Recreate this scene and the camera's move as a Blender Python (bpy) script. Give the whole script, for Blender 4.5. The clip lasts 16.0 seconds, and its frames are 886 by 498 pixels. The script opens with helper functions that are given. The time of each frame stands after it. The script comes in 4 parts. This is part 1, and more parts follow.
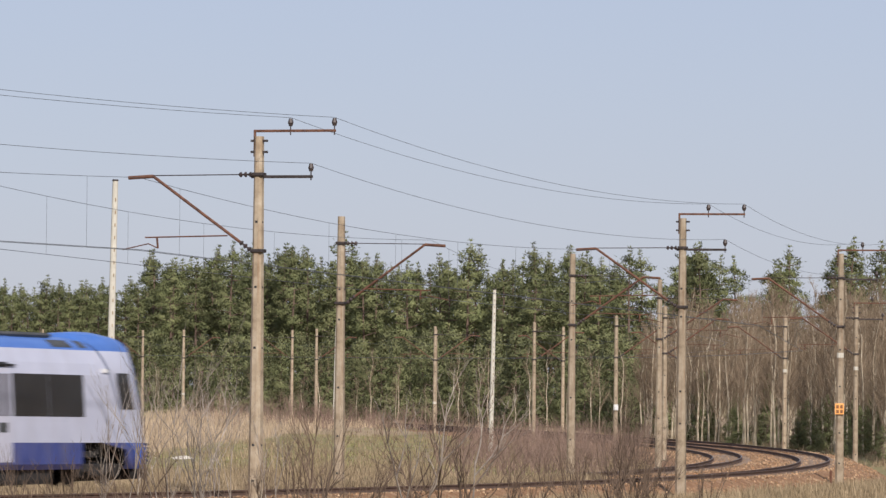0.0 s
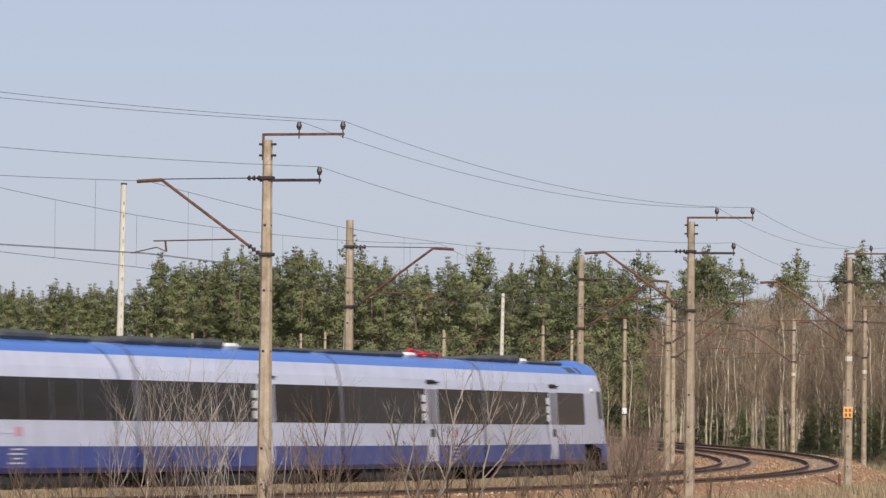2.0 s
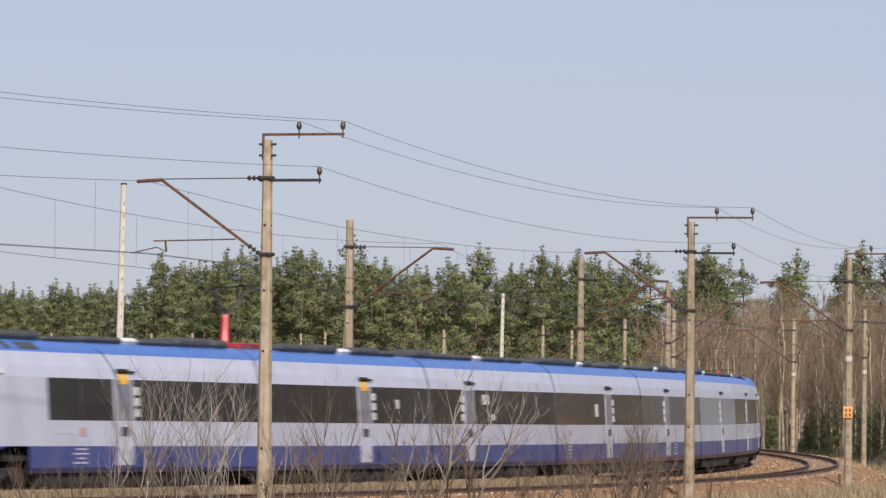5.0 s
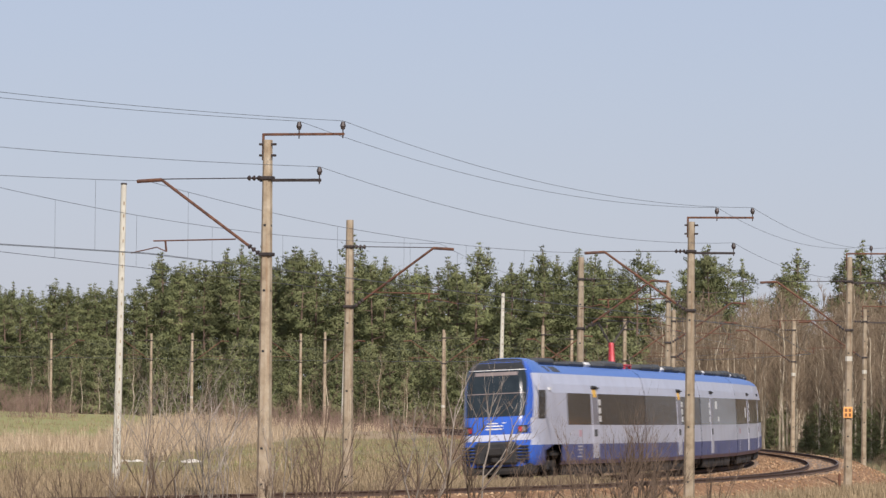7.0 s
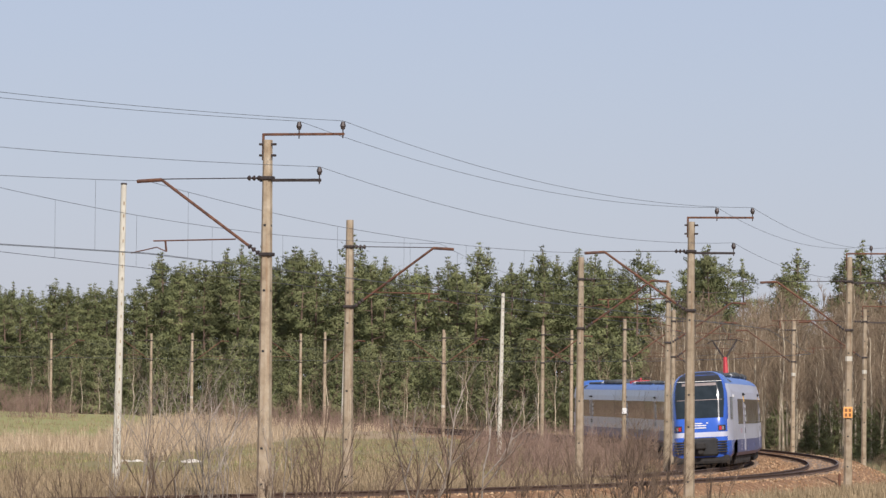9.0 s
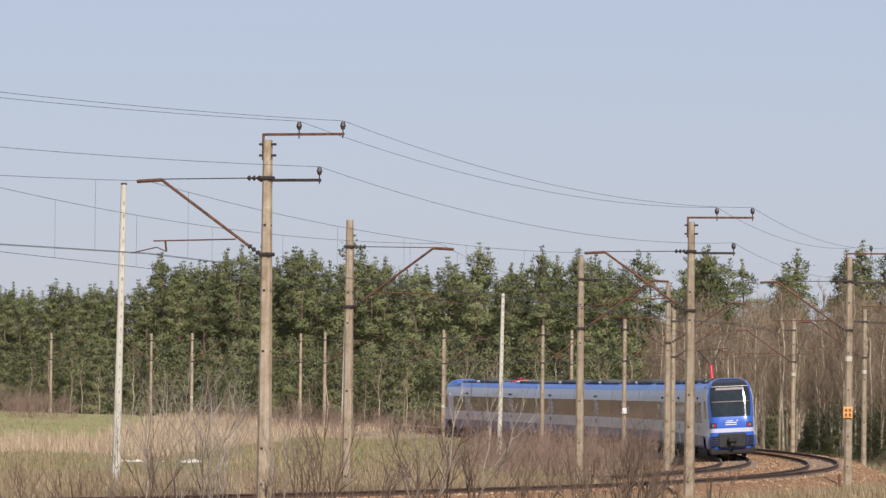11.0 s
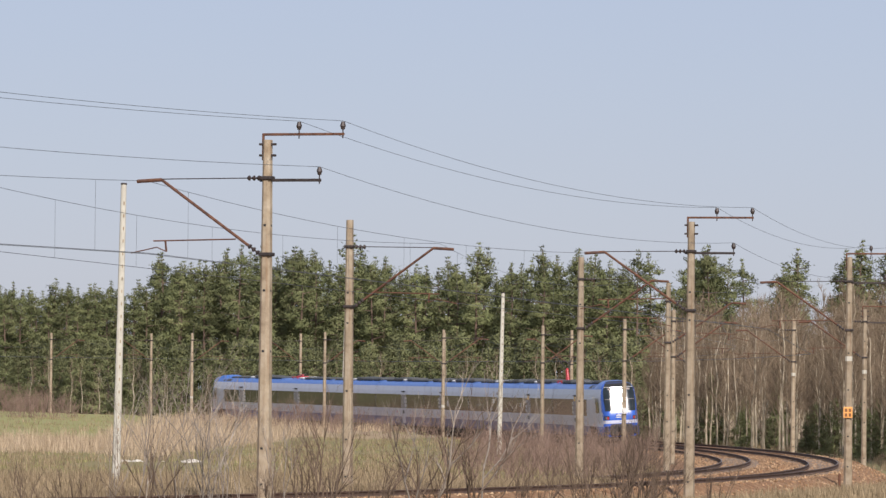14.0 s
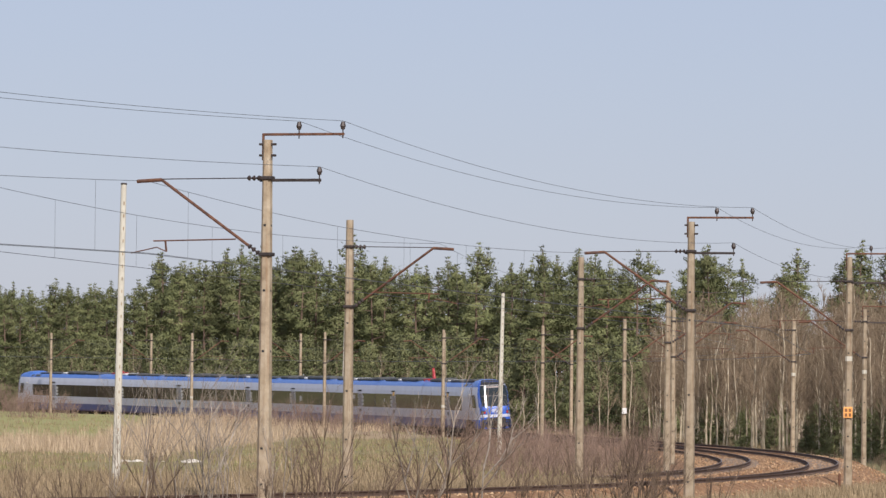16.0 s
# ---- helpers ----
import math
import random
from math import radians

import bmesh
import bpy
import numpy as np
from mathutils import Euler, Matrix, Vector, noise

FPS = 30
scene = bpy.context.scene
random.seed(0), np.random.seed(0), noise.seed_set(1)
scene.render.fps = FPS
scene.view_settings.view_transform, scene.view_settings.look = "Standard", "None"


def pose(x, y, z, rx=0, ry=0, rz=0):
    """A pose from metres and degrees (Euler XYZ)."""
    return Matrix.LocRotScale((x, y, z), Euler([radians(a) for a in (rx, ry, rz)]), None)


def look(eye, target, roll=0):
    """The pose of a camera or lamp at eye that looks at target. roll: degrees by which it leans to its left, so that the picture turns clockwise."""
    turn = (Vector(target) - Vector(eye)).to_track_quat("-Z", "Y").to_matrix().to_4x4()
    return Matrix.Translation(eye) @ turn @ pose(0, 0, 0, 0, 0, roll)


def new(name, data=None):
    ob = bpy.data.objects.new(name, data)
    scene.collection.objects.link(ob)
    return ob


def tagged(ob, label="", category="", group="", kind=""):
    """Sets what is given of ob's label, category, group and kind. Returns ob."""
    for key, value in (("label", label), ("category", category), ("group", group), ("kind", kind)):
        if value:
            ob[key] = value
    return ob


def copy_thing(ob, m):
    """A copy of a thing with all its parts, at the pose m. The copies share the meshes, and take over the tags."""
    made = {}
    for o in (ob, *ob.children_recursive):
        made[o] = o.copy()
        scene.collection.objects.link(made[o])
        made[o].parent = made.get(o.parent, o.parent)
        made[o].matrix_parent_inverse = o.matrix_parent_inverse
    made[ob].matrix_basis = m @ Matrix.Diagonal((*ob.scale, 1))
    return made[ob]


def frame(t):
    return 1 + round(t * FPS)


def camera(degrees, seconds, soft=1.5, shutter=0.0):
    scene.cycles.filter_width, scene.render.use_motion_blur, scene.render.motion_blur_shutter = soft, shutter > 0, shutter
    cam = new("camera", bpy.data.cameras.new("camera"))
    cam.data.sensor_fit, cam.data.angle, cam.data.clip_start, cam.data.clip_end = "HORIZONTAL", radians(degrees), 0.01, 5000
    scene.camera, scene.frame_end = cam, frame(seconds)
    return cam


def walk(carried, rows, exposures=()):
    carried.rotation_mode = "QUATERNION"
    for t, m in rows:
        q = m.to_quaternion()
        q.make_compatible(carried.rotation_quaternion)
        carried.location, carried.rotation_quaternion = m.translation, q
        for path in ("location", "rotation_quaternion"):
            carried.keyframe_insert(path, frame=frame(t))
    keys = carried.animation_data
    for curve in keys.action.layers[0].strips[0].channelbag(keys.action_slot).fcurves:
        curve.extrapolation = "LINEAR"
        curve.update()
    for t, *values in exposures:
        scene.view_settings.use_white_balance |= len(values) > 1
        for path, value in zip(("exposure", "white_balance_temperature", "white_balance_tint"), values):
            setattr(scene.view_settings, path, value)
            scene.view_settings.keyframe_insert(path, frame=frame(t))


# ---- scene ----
# Camera: a long lens on a tripod, nudged once at the start and then still.
EYE = (0.0, 0.0, 3.2)
cam = camera(9.065, 16.0, soft=1.4, shutter=0.5)


def aim(dx, dy):
    """The pose of the camera when its picture stands dx, dy (1/1568 of its width) off the settled view."""
    lift = math.tan(radians(1.483)) + dy / 9889.0
    return look(EYE, (-(dx + 3.2) / 98.89, 100.0, EYE[2] + 100 * lift), 0.6)


walk(cam, [(0.0, aim(-15, -6)), (0.1, aim(-14.6, -5.4)), (0.2, aim(-13, -4.4)), (0.3, aim(-11.5, -3.6)),
           (0.4, aim(-4, -1)), (0.5, aim(-1.2, 0)), (0.7, aim(-0.8, 0.5)), (1.0, aim(-0.4, 1.2)),
           (1.5, aim(0, 0.6)), (2.0, aim(0, 0)), (16.0, aim(0, 0))],
     exposures=[(0.0, 0.27, 6050, 17), (16.0, 0.27, 6050, 17)])

# Light: a hazy spring sky and a high sun behind the camera, slightly to its right.
SUN = Vector((0.205, -0.77, 0.60)).normalized()
world = bpy.data.worlds.new("sky")
scene.world = world
world.use_nodes = True
wn = world.node_tree
sky = wn.nodes.new("ShaderNodeTexSky")
sky.sky_type = "NISHITA"
sky.sun_disc = False
sky.sun_elevation = math.asin(SUN.z)
sky.sun_rotation = math.atan2(SUN.x, SUN.y)
sky.air_density, sky.dust_density, sky.ozone_density = 1.0, 0.4, 3.0
haze = wn.nodes.new("ShaderNodeMixRGB")
haze.blend_type = "MULTIPLY"
haze.inputs[0].default_value = 1.0
haze.inputs[2].default_value = (1.03, 0.985, 1.12, 1)
wn.links.new(sky.outputs[0], haze.inputs[1])
veil = wn.nodes.new("ShaderNodeMixRGB")     # even spring haze over the clear sky
veil.inputs[0].default_value = 0.6
veil.inputs[2].default_value = (6.78, 7.36, 7.98, 1)
wn.links.new(haze.outputs[0], veil.inputs[1])
wn.links.new(veil.outputs[0], wn.nodes["Background"].inputs[0])
wn.nodes["Background"].inputs[1].default_value = 0.063
sun = new("sun", bpy.data.lights.new("sun", "SUN"))
sun.data.energy, sun.data.angle, sun.data.color = 4.6, radians(1.6), (1.0, 0.91, 0.77)
sun.matrix_world = look(SUN * 100, (0, 0, 0))


# ---- materials ----
def material(name, colours, rough=0.8, metal=0.0, scale=3.0, bump=0.0, bump_scale=40.0, random_amount=0.0, island=False, spec=0.5,
             stretch=(1, 1, 1), streak=None, thin=0.0, places=(0.33, 0.5, 0.68)):
    """A procedural surface: two or three colours mixed by noise at two scales, with fine relief."""
    m = bpy.data.materials.new(name)
    m.use_nodes = True
    nt = m.node_tree
    b = nt.nodes["Principled BSDF"]
    co = nt.nodes.new("ShaderNodeTexCoord")
    mp = nt.nodes.new("ShaderNodeMapping")
    mp.inputs["Scale"].default_value = stretch
    nt.links.new(co.outputs["Object"], mp.inputs[0])
    n1 = nt.nodes.new("ShaderNodeTexNoise")
    n1.inputs["Scale"].default_value = scale
    n1.inputs["Detail"].default_value = 6
    n1.inputs["Roughness"].default_value = 0.65
    nt.links.new(mp.outputs[0], n1.inputs["Vector"])
    ramp = nt.nodes.new("ShaderNodeValToRGB")
    ramp.color_ramp.elements[0].position, ramp.color_ramp.elements[1].position = places[0], places[2]
    ramp.color_ramp.elements[0].color = (*colours[0], 1)
    ramp.color_ramp.elements[1].color = (*colours[-1], 1)
    if len(colours) == 3:
        ramp.color_ramp.elements.new(places[1]).color = (*colours[1], 1)
    nt.links.new(n1.outputs[0], ramp.inputs[0])
    colour = ramp.outputs[0]
    if streak:
        mp2 = nt.nodes.new("ShaderNodeMapping")
        mp2.inputs["Scale"].default_value = streak[1]
        nt.links.new(co.outputs["Object"], mp2.inputs[0])
        n2 = nt.nodes.new("ShaderNodeTexNoise")
        n2.inputs["Scale"].default_value, n2.inputs["Detail"].default_value = 1.0, 5
        nt.links.new(mp2.outputs[0], n2.inputs["Vector"])
        r2 = nt.nodes.new("ShaderNodeMapRange")
        r2.inputs[1].default_value, r2.inputs[2].default_value = 0.52, 0.7
        r2.inputs[4].default_value = streak[2]
        nt.links.new(n2.outputs[0], r2.inputs[0])
        mx = nt.nodes.new("ShaderNodeMixRGB")
        mx.inputs[2].default_value = (*streak[0], 1)
        nt.links.new(r2.outputs[0], mx.inputs[0])
        nt.links.new(colour, mx.inputs[1])
        colour = mx.outputs[0]
    if random_amount:
        if island:
            src = nt.nodes.new("ShaderNodeNewGeometry").outputs["Random Per Island"]
        else:
            src = nt.nodes.new("ShaderNodeObjectInfo").outputs["Random"]
        mr = nt.nodes.new("ShaderNodeMapRange")
        mr.inputs[3].default_value, mr.inputs[4].default_value = 1 - random_amount, 1 + random_amount
        nt.links.new(src, mr.inputs[0])
        hs = nt.nodes.new("ShaderNodeHueSaturation")
        nt.links.new(mr.outputs[0], hs.inputs["Value"])
        nt.links.new(colour, hs.inputs["Color"])
        colour = hs.outputs[0]
    nt.links.new(colour, b.inputs["Base Color"])
    b.inputs["Roughness"].default_value = rough
    b.inputs["Metallic"].default_value = metal
    b.inputs["Specular IOR Level"].default_value = spec
    if bump:
        n3 = nt.nodes.new("ShaderNodeTexNoise")
        n3.inputs["Scale"].default_value, n3.inputs["Detail"].default_value = bump_scale, 4
        nt.links.new(mp.outputs[0], n3.inputs["Vector"])
        bp = nt.nodes.new("ShaderNodeBump")
        bp.inputs["Strength"].default_value, bp.inputs["Distance"].default_value = bump, 0.03
        nt.links.new(n3.outputs[0], bp.inputs["Height"])
        nt.links.new(bp.outputs[0], b.inputs["Normal"])
    if thin:
        tl = nt.nodes.new("ShaderNodeBsdfTranslucent")
        nt.links.new(colour, tl.inputs[0])
        mix = nt.nodes.new("ShaderNodeMixShader")
        mix.inputs[0].default_value = thin
        nt.links.new(b.outputs[0], mix.inputs[1])
        nt.links.new(tl.outputs[0], mix.inputs[2])
        nt.links.new(mix.outputs[0], nt.nodes["Material Output"].inputs[0])
    return m


M_CONCRETE = material("weathered_concrete", [(0.20, 0.15, 0.095), (0.31, 0.25, 0.17), (0.39, 0.33, 0.24)], 0.9, scale=2.0, bump=0.4, bump_scale=30,
                      random_amount=0.12, streak=((0.20, 0.12, 0.06), (6, 6, 0.5), 0.6))
M_WHITEPOLE = material("pale_concrete", [(0.42, 0.40, 0.33), (0.52, 0.50, 0.42)], 0.85, scale=3, bump=0.3)
M_RUST = material("rusty_steel", [(0.06, 0.03, 0.02), (0.12, 0.055, 0.032), (0.17, 0.08, 0.045)], 0.8, 0.2, scale=6, bump=0.3)
M_DARKSTEEL = material("dark_steel", [(0.035, 0.03, 0.028), (0.07, 0.055, 0.05)], 0.6, 0.5, scale=8)
M_INSUL = material("brown_porcelain", [(0.03, 0.022, 0.02), (0.05, 0.035, 0.03)], 0.55, scale=5)
M_WIRE = material("oxidised_wire", [(0.10, 0.11, 0.12), (0.16, 0.17, 0.17)], 0.6, 0.6, scale=2)
M_RAIL = material("rusty_rail", [(0.055, 0.032, 0.022), (0.085, 0.050, 0.034), (0.12, 0.072, 0.050)], 0.85, 0.0, scale=3, bump=0.2)
M_RAILTOP = material("worn_rail_top", [(0.16, 0.13, 0.11), (0.24, 0.20, 0.17)], 0.45, 0.5, scale=2)
M_SLEEPER = material("old_concrete_sleeper", [(0.13, 0.095, 0.07), (0.21, 0.16, 0.12)], 0.9, scale=5, bump=0.4, random_amount=0.15)
M_BALLAST = material("rusty_ballast", [(0.15, 0.066, 0.023), (0.215, 0.112, 0.047), (0.31, 0.20, 0.11)], 0.95, scale=2.2, bump=1.0, bump_scale=9)
M_STONE = material("ballast_stone", [(0.185, 0.092, 0.038), (0.34, 0.245, 0.15)], 0.95, scale=1.0, random_amount=0.6, island=True)
M_GROUND = material("dry_grass_soil", [(0.20, 0.155, 0.09), (0.29, 0.225, 0.135), (0.18, 0.165, 0.075)], 1.0, scale=0.12, bump=0.8, bump_scale=2.0, spec=0.1,
                    streak=((0.16, 0.115, 0.07), (0.6, 0.25, 1), 0.5), places=(0.36, 0.46, 0.58))


def lay_meadow(m):
    """Belts of growth across the meadow, with uneven edges: olive turf, pale reeds, a sown green field."""
    nt = m.node_tree
    add = lambda kind: nt.nodes.new("ShaderNode" + kind)
    co = add("TexCoord")
    xyz = add("SeparateXYZ")
    nt.links.new(co.outputs["Object"], xyz.inputs[0])
    n = add("TexNoise")
    n.inputs["Scale"].default_value, n.inputs["Detail"].default_value = 0.07, 5
    nt.links.new(co.outputs["Object"], n.inputs["Vector"])

    bend = add("MapRange")      # the reeds stand farther off towards the line
    for k, v in ((1, -17), (2, -11), (3, 0), (4, -100)):
        bend.inputs[k].default_value = v
    nt.links.new(xyz.outputs[0], bend.inputs[0])
    su = add("Math")
    nt.links.new(bend.outputs[0], su.inputs[0])
    nt.links.new(xyz.outputs[1], su.inputs[1])
    along_y = su.outputs[0]

    def belt(axis, lo, hi, soft, wander):
        """1 between lo and hi, wandering with the noise."""
        ma = add("Math")
        ma.operation = "MULTIPLY_ADD"
        nt.links.new(n.outputs[0], ma.inputs[0])
        ma.inputs[1].default_value = wander
        nt.links.new(along_y if axis == 1 and lo > 300 else xyz.outputs[axis], ma.inputs[2])
        out = []
        for a, b in ((lo - soft, lo + soft), (hi + soft, hi - soft)):
            r = add("MapRange")
            r.inputs[1].default_value, r.inputs[2].default_value = a + wander / 2, b + wander / 2
            nt.links.new(ma.outputs[0], r.inputs[0])
            out.append(r.outputs[0])
        mu = add("Math")
        mu.operation = "MULTIPLY"
        nt.links.new(out[0], mu.inputs[0])
        nt.links.new(out[1], mu.inputs[1])
        return mu.outputs[0]

    b = nt.nodes["Principled BSDF"]
    colour = b.inputs["Base Color"].links[0].from_socket
    turf, reeds, field = belt(1, 238, 460, 8, 60), belt(1, 335, 600, 8, 60), belt(0, -80, -26, 1.5, 8)
    far = belt(1, 412, 620, 6, 30)
    both = add("Math")
    both.operation = "MULTIPLY"
    nt.links.new(field, both.inputs[0])
    nt.links.new(far, both.inputs[1])
    for fac, amount, c in ((turf, 0.75, (0.20, 0.18, 0.085)), (reeds, 0.8, (0.33, 0.255, 0.17)), (both.outputs[0], 0.9, (0.25, 0.25, 0.105))):
        k = add("Math")
        k.operation = "MULTIPLY"
        k.inputs[1].default_value = amount
        nt.links.new(fac, k.inputs[0])
        mx = add("MixRGB")
        mx.inputs[2].default_value = (*c, 1)
        nt.links.new(k.outputs[0], mx.inputs[0])
        nt.links.new(colour, mx.inputs[1])
        colour = mx.outputs[0]
    nt.links.new(colour, b.inputs["Base Color"])


lay_meadow(M_GROUND)
M_DRY = material("dry_grass", [(0.24, 0.185, 0.11), (0.35, 0.275, 0.175)], 0.95, scale=0.4, random_amount=0.3, island=True, spec=0.1, thin=0.15)
M_REED = material("pale_reeds", [(0.38, 0.295, 0.195), (0.50, 0.40, 0.275)], 0.95, scale=0.4, random_amount=0.3, island=True, spec=0.1, thin=0.2)
M_GREEN = material("spring_grass", [(0.22, 0.215, 0.085), (0.31, 0.285, 0.135)], 0.95, scale=0.3, random_amount=0.3, island=True, spec=0.1, thin=0.15)
M_PINE = material("pine_needles", [(0.124, 0.146, 0.060), (0.160, 0.176, 0.076), (0.200, 0.202, 0.094)], 0.8, scale=0.3, random_amount=0.25, spec=0.25, thin=0.15)
M_YOUNG = material("young_pine_needles", [(0.132, 0.150, 0.064), (0.164, 0.176, 0.080), (0.202, 0.205, 0.100)], 0.8, scale=0.3, random_amount=0.22, spec=0.25, thin=0.15)
M_BARK = material("pine_bark", [(0.10, 0.07, 0.05), (0.16, 0.11, 0.08)], 0.95, scale=4, bump=0.5)
M_TWIG = material("bare_twigs", [(0.155, 0.115, 0.077), (0.255, 0.20, 0.137)], 0.95, scale=1.5, random_amount=0.25, spec=0.15)
M_REDTWIG = material("reddish_twigs", [(0.16, 0.11, 0.085), (0.26, 0.185, 0.145)], 0.95, scale=1.5, random_amount=0.2, spec=0.15)
M_BIRCH = material("birch_bark", [(0.26, 0.21, 0.14), (0.42, 0.36, 0.26), (0.55, 0.49, 0.38)], 0.9, scale=1.2, random_amount=0.2, spec=0.15)
M_BUSH = material("brown_bush_twigs", [(0.085, 0.060, 0.043), (0.17, 0.125, 0.092)], 0.95, scale=2, random_amount=0.2, spec=0.15)
M_SAPLING = material("pale_sapling_bark", [(0.10, 0.075, 0.058), (0.37, 0.325, 0.27)], 0.9, scale=2, random_amount=0.2)

M_WHITE = material("white_train_paint", [(0.435, 0.455, 0.545), (0.495, 0.515, 0.605)], 0.28, scale=1.2, streak=((0.36, 0.36, 0.40), (1.2, 1, 0.3), 0.4))
M_ROOFBLUE = material("bright_blue_paint", [(0.045, 0.130, 0.41), (0.060, 0.155, 0.46)], 0.3, scale=1.5)
M_FACEBLUE = material("cobalt_blue_paint", [(0.03, 0.095, 0.42), (0.036, 0.11, 0.47)], 0.22, scale=1.5)
M_SKIRT = material("navy_skirt_paint", [(0.036, 0.054, 0.20), (0.052, 0.074, 0.25)], 0.35, scale=2, streak=((0.16, 0.15, 0.17), (2, 1, 0.6), 0.4))
M_GLASS = material("tinted_train_glass", [(0.014, 0.013, 0.012), (0.024, 0.022, 0.020)], 0.12, scale=1, spec=0.3)
M_SCREEN = material("windscreen_glass", [(0.012, 0.018, 0.021), (0.022, 0.030, 0.034)], 0.06, scale=2, spec=0.5)
M_DOOR = material("grey_door_paint", [(0.46, 0.465, 0.54), (0.51, 0.515, 0.585)], 0.35, scale=2)
M_ROOFGREY = material("roof_equipment_grey", [(0.036, 0.038, 0.038), (0.062, 0.066, 0.066)], 0.6, scale=2, bump=0.1)
M_BLACK = material("black_rubber", [(0.012, 0.012, 0.012), (0.022, 0.022, 0.022)], 0.7, scale=4)
M_BELLOWS = material("grey_bellows", [(0.10, 0.10, 0.11), (0.16, 0.16, 0.175)], 0.7, scale=4)
# undergear: dirt, darkened further to carry the shade beneath the train
M_UNDER = material("dirty_shaded_underframe", [(0.012, 0.011, 0.010), (0.028, 0.024, 0.020)], 0.8, scale=4, bump=0.3)
M_RED = material("red_paint", [(0.38, 0.02, 0.028), (0.46, 0.026, 0.034)], 0.4, scale=3)
M_EMBLEM = material("faded_emblem_red", [(0.42, 0.20, 0.24), (0.50, 0.28, 0.32)], 0.4, scale=3)
M_YELLOW = material("yellow_band_paint", [(0.75, 0.42, 0.03), (0.80, 0.47, 0.05)], 0.4, scale=3)
M_PALE = material("pale_sticker", [(0.55, 0.55, 0.53), (0.62, 0.62, 0.60)], 0.6, scale=4)
M_DOORGLASS = material("grey_door_glass", [(0.17, 0.17, 0.20), (0.21, 0.21, 0.245)], 0.25, scale=3)
M_BLIND = material("dim_display", [(0.16, 0.13, 0.12), (0.2, 0.16, 0.15)], 0.5, scale=4)
M_SAND = material("pale_sand", [(0.55, 0.50, 0.40), (0.68, 0.63, 0.53)], 0.95, scale=3, bump=0.3)
M_ORANGE = material("orange_board_paint", [(0.75, 0.33, 0.08), (0.82, 0.40, 0.12)], 0.6, scale=4)
M_BROWNBAR = material("brown_lettering", [(0.20, 0.09, 0.03), (0.24, 0.11, 0.04)], 0.7, scale=4)
M_TAIL = material("red_lamp_lens", [(0.35, 0.012, 0.016), (0.45, 0.018, 0.022)], 0.2, scale=3)
M_TAIL.node_tree.nodes["Principled BSDF"].inputs["Emission Color"].default_value = (1.0, 0.05, 0.06, 1)
M_TAIL.node_tree.nodes["Principled BSDF"].inputs["Emission Strength"].default_value = 0.06
M_LAMP = material("clear_lamp_lens", [(0.16, 0.16, 0.17), (0.22, 0.22, 0.24)], 0.15, scale=3)


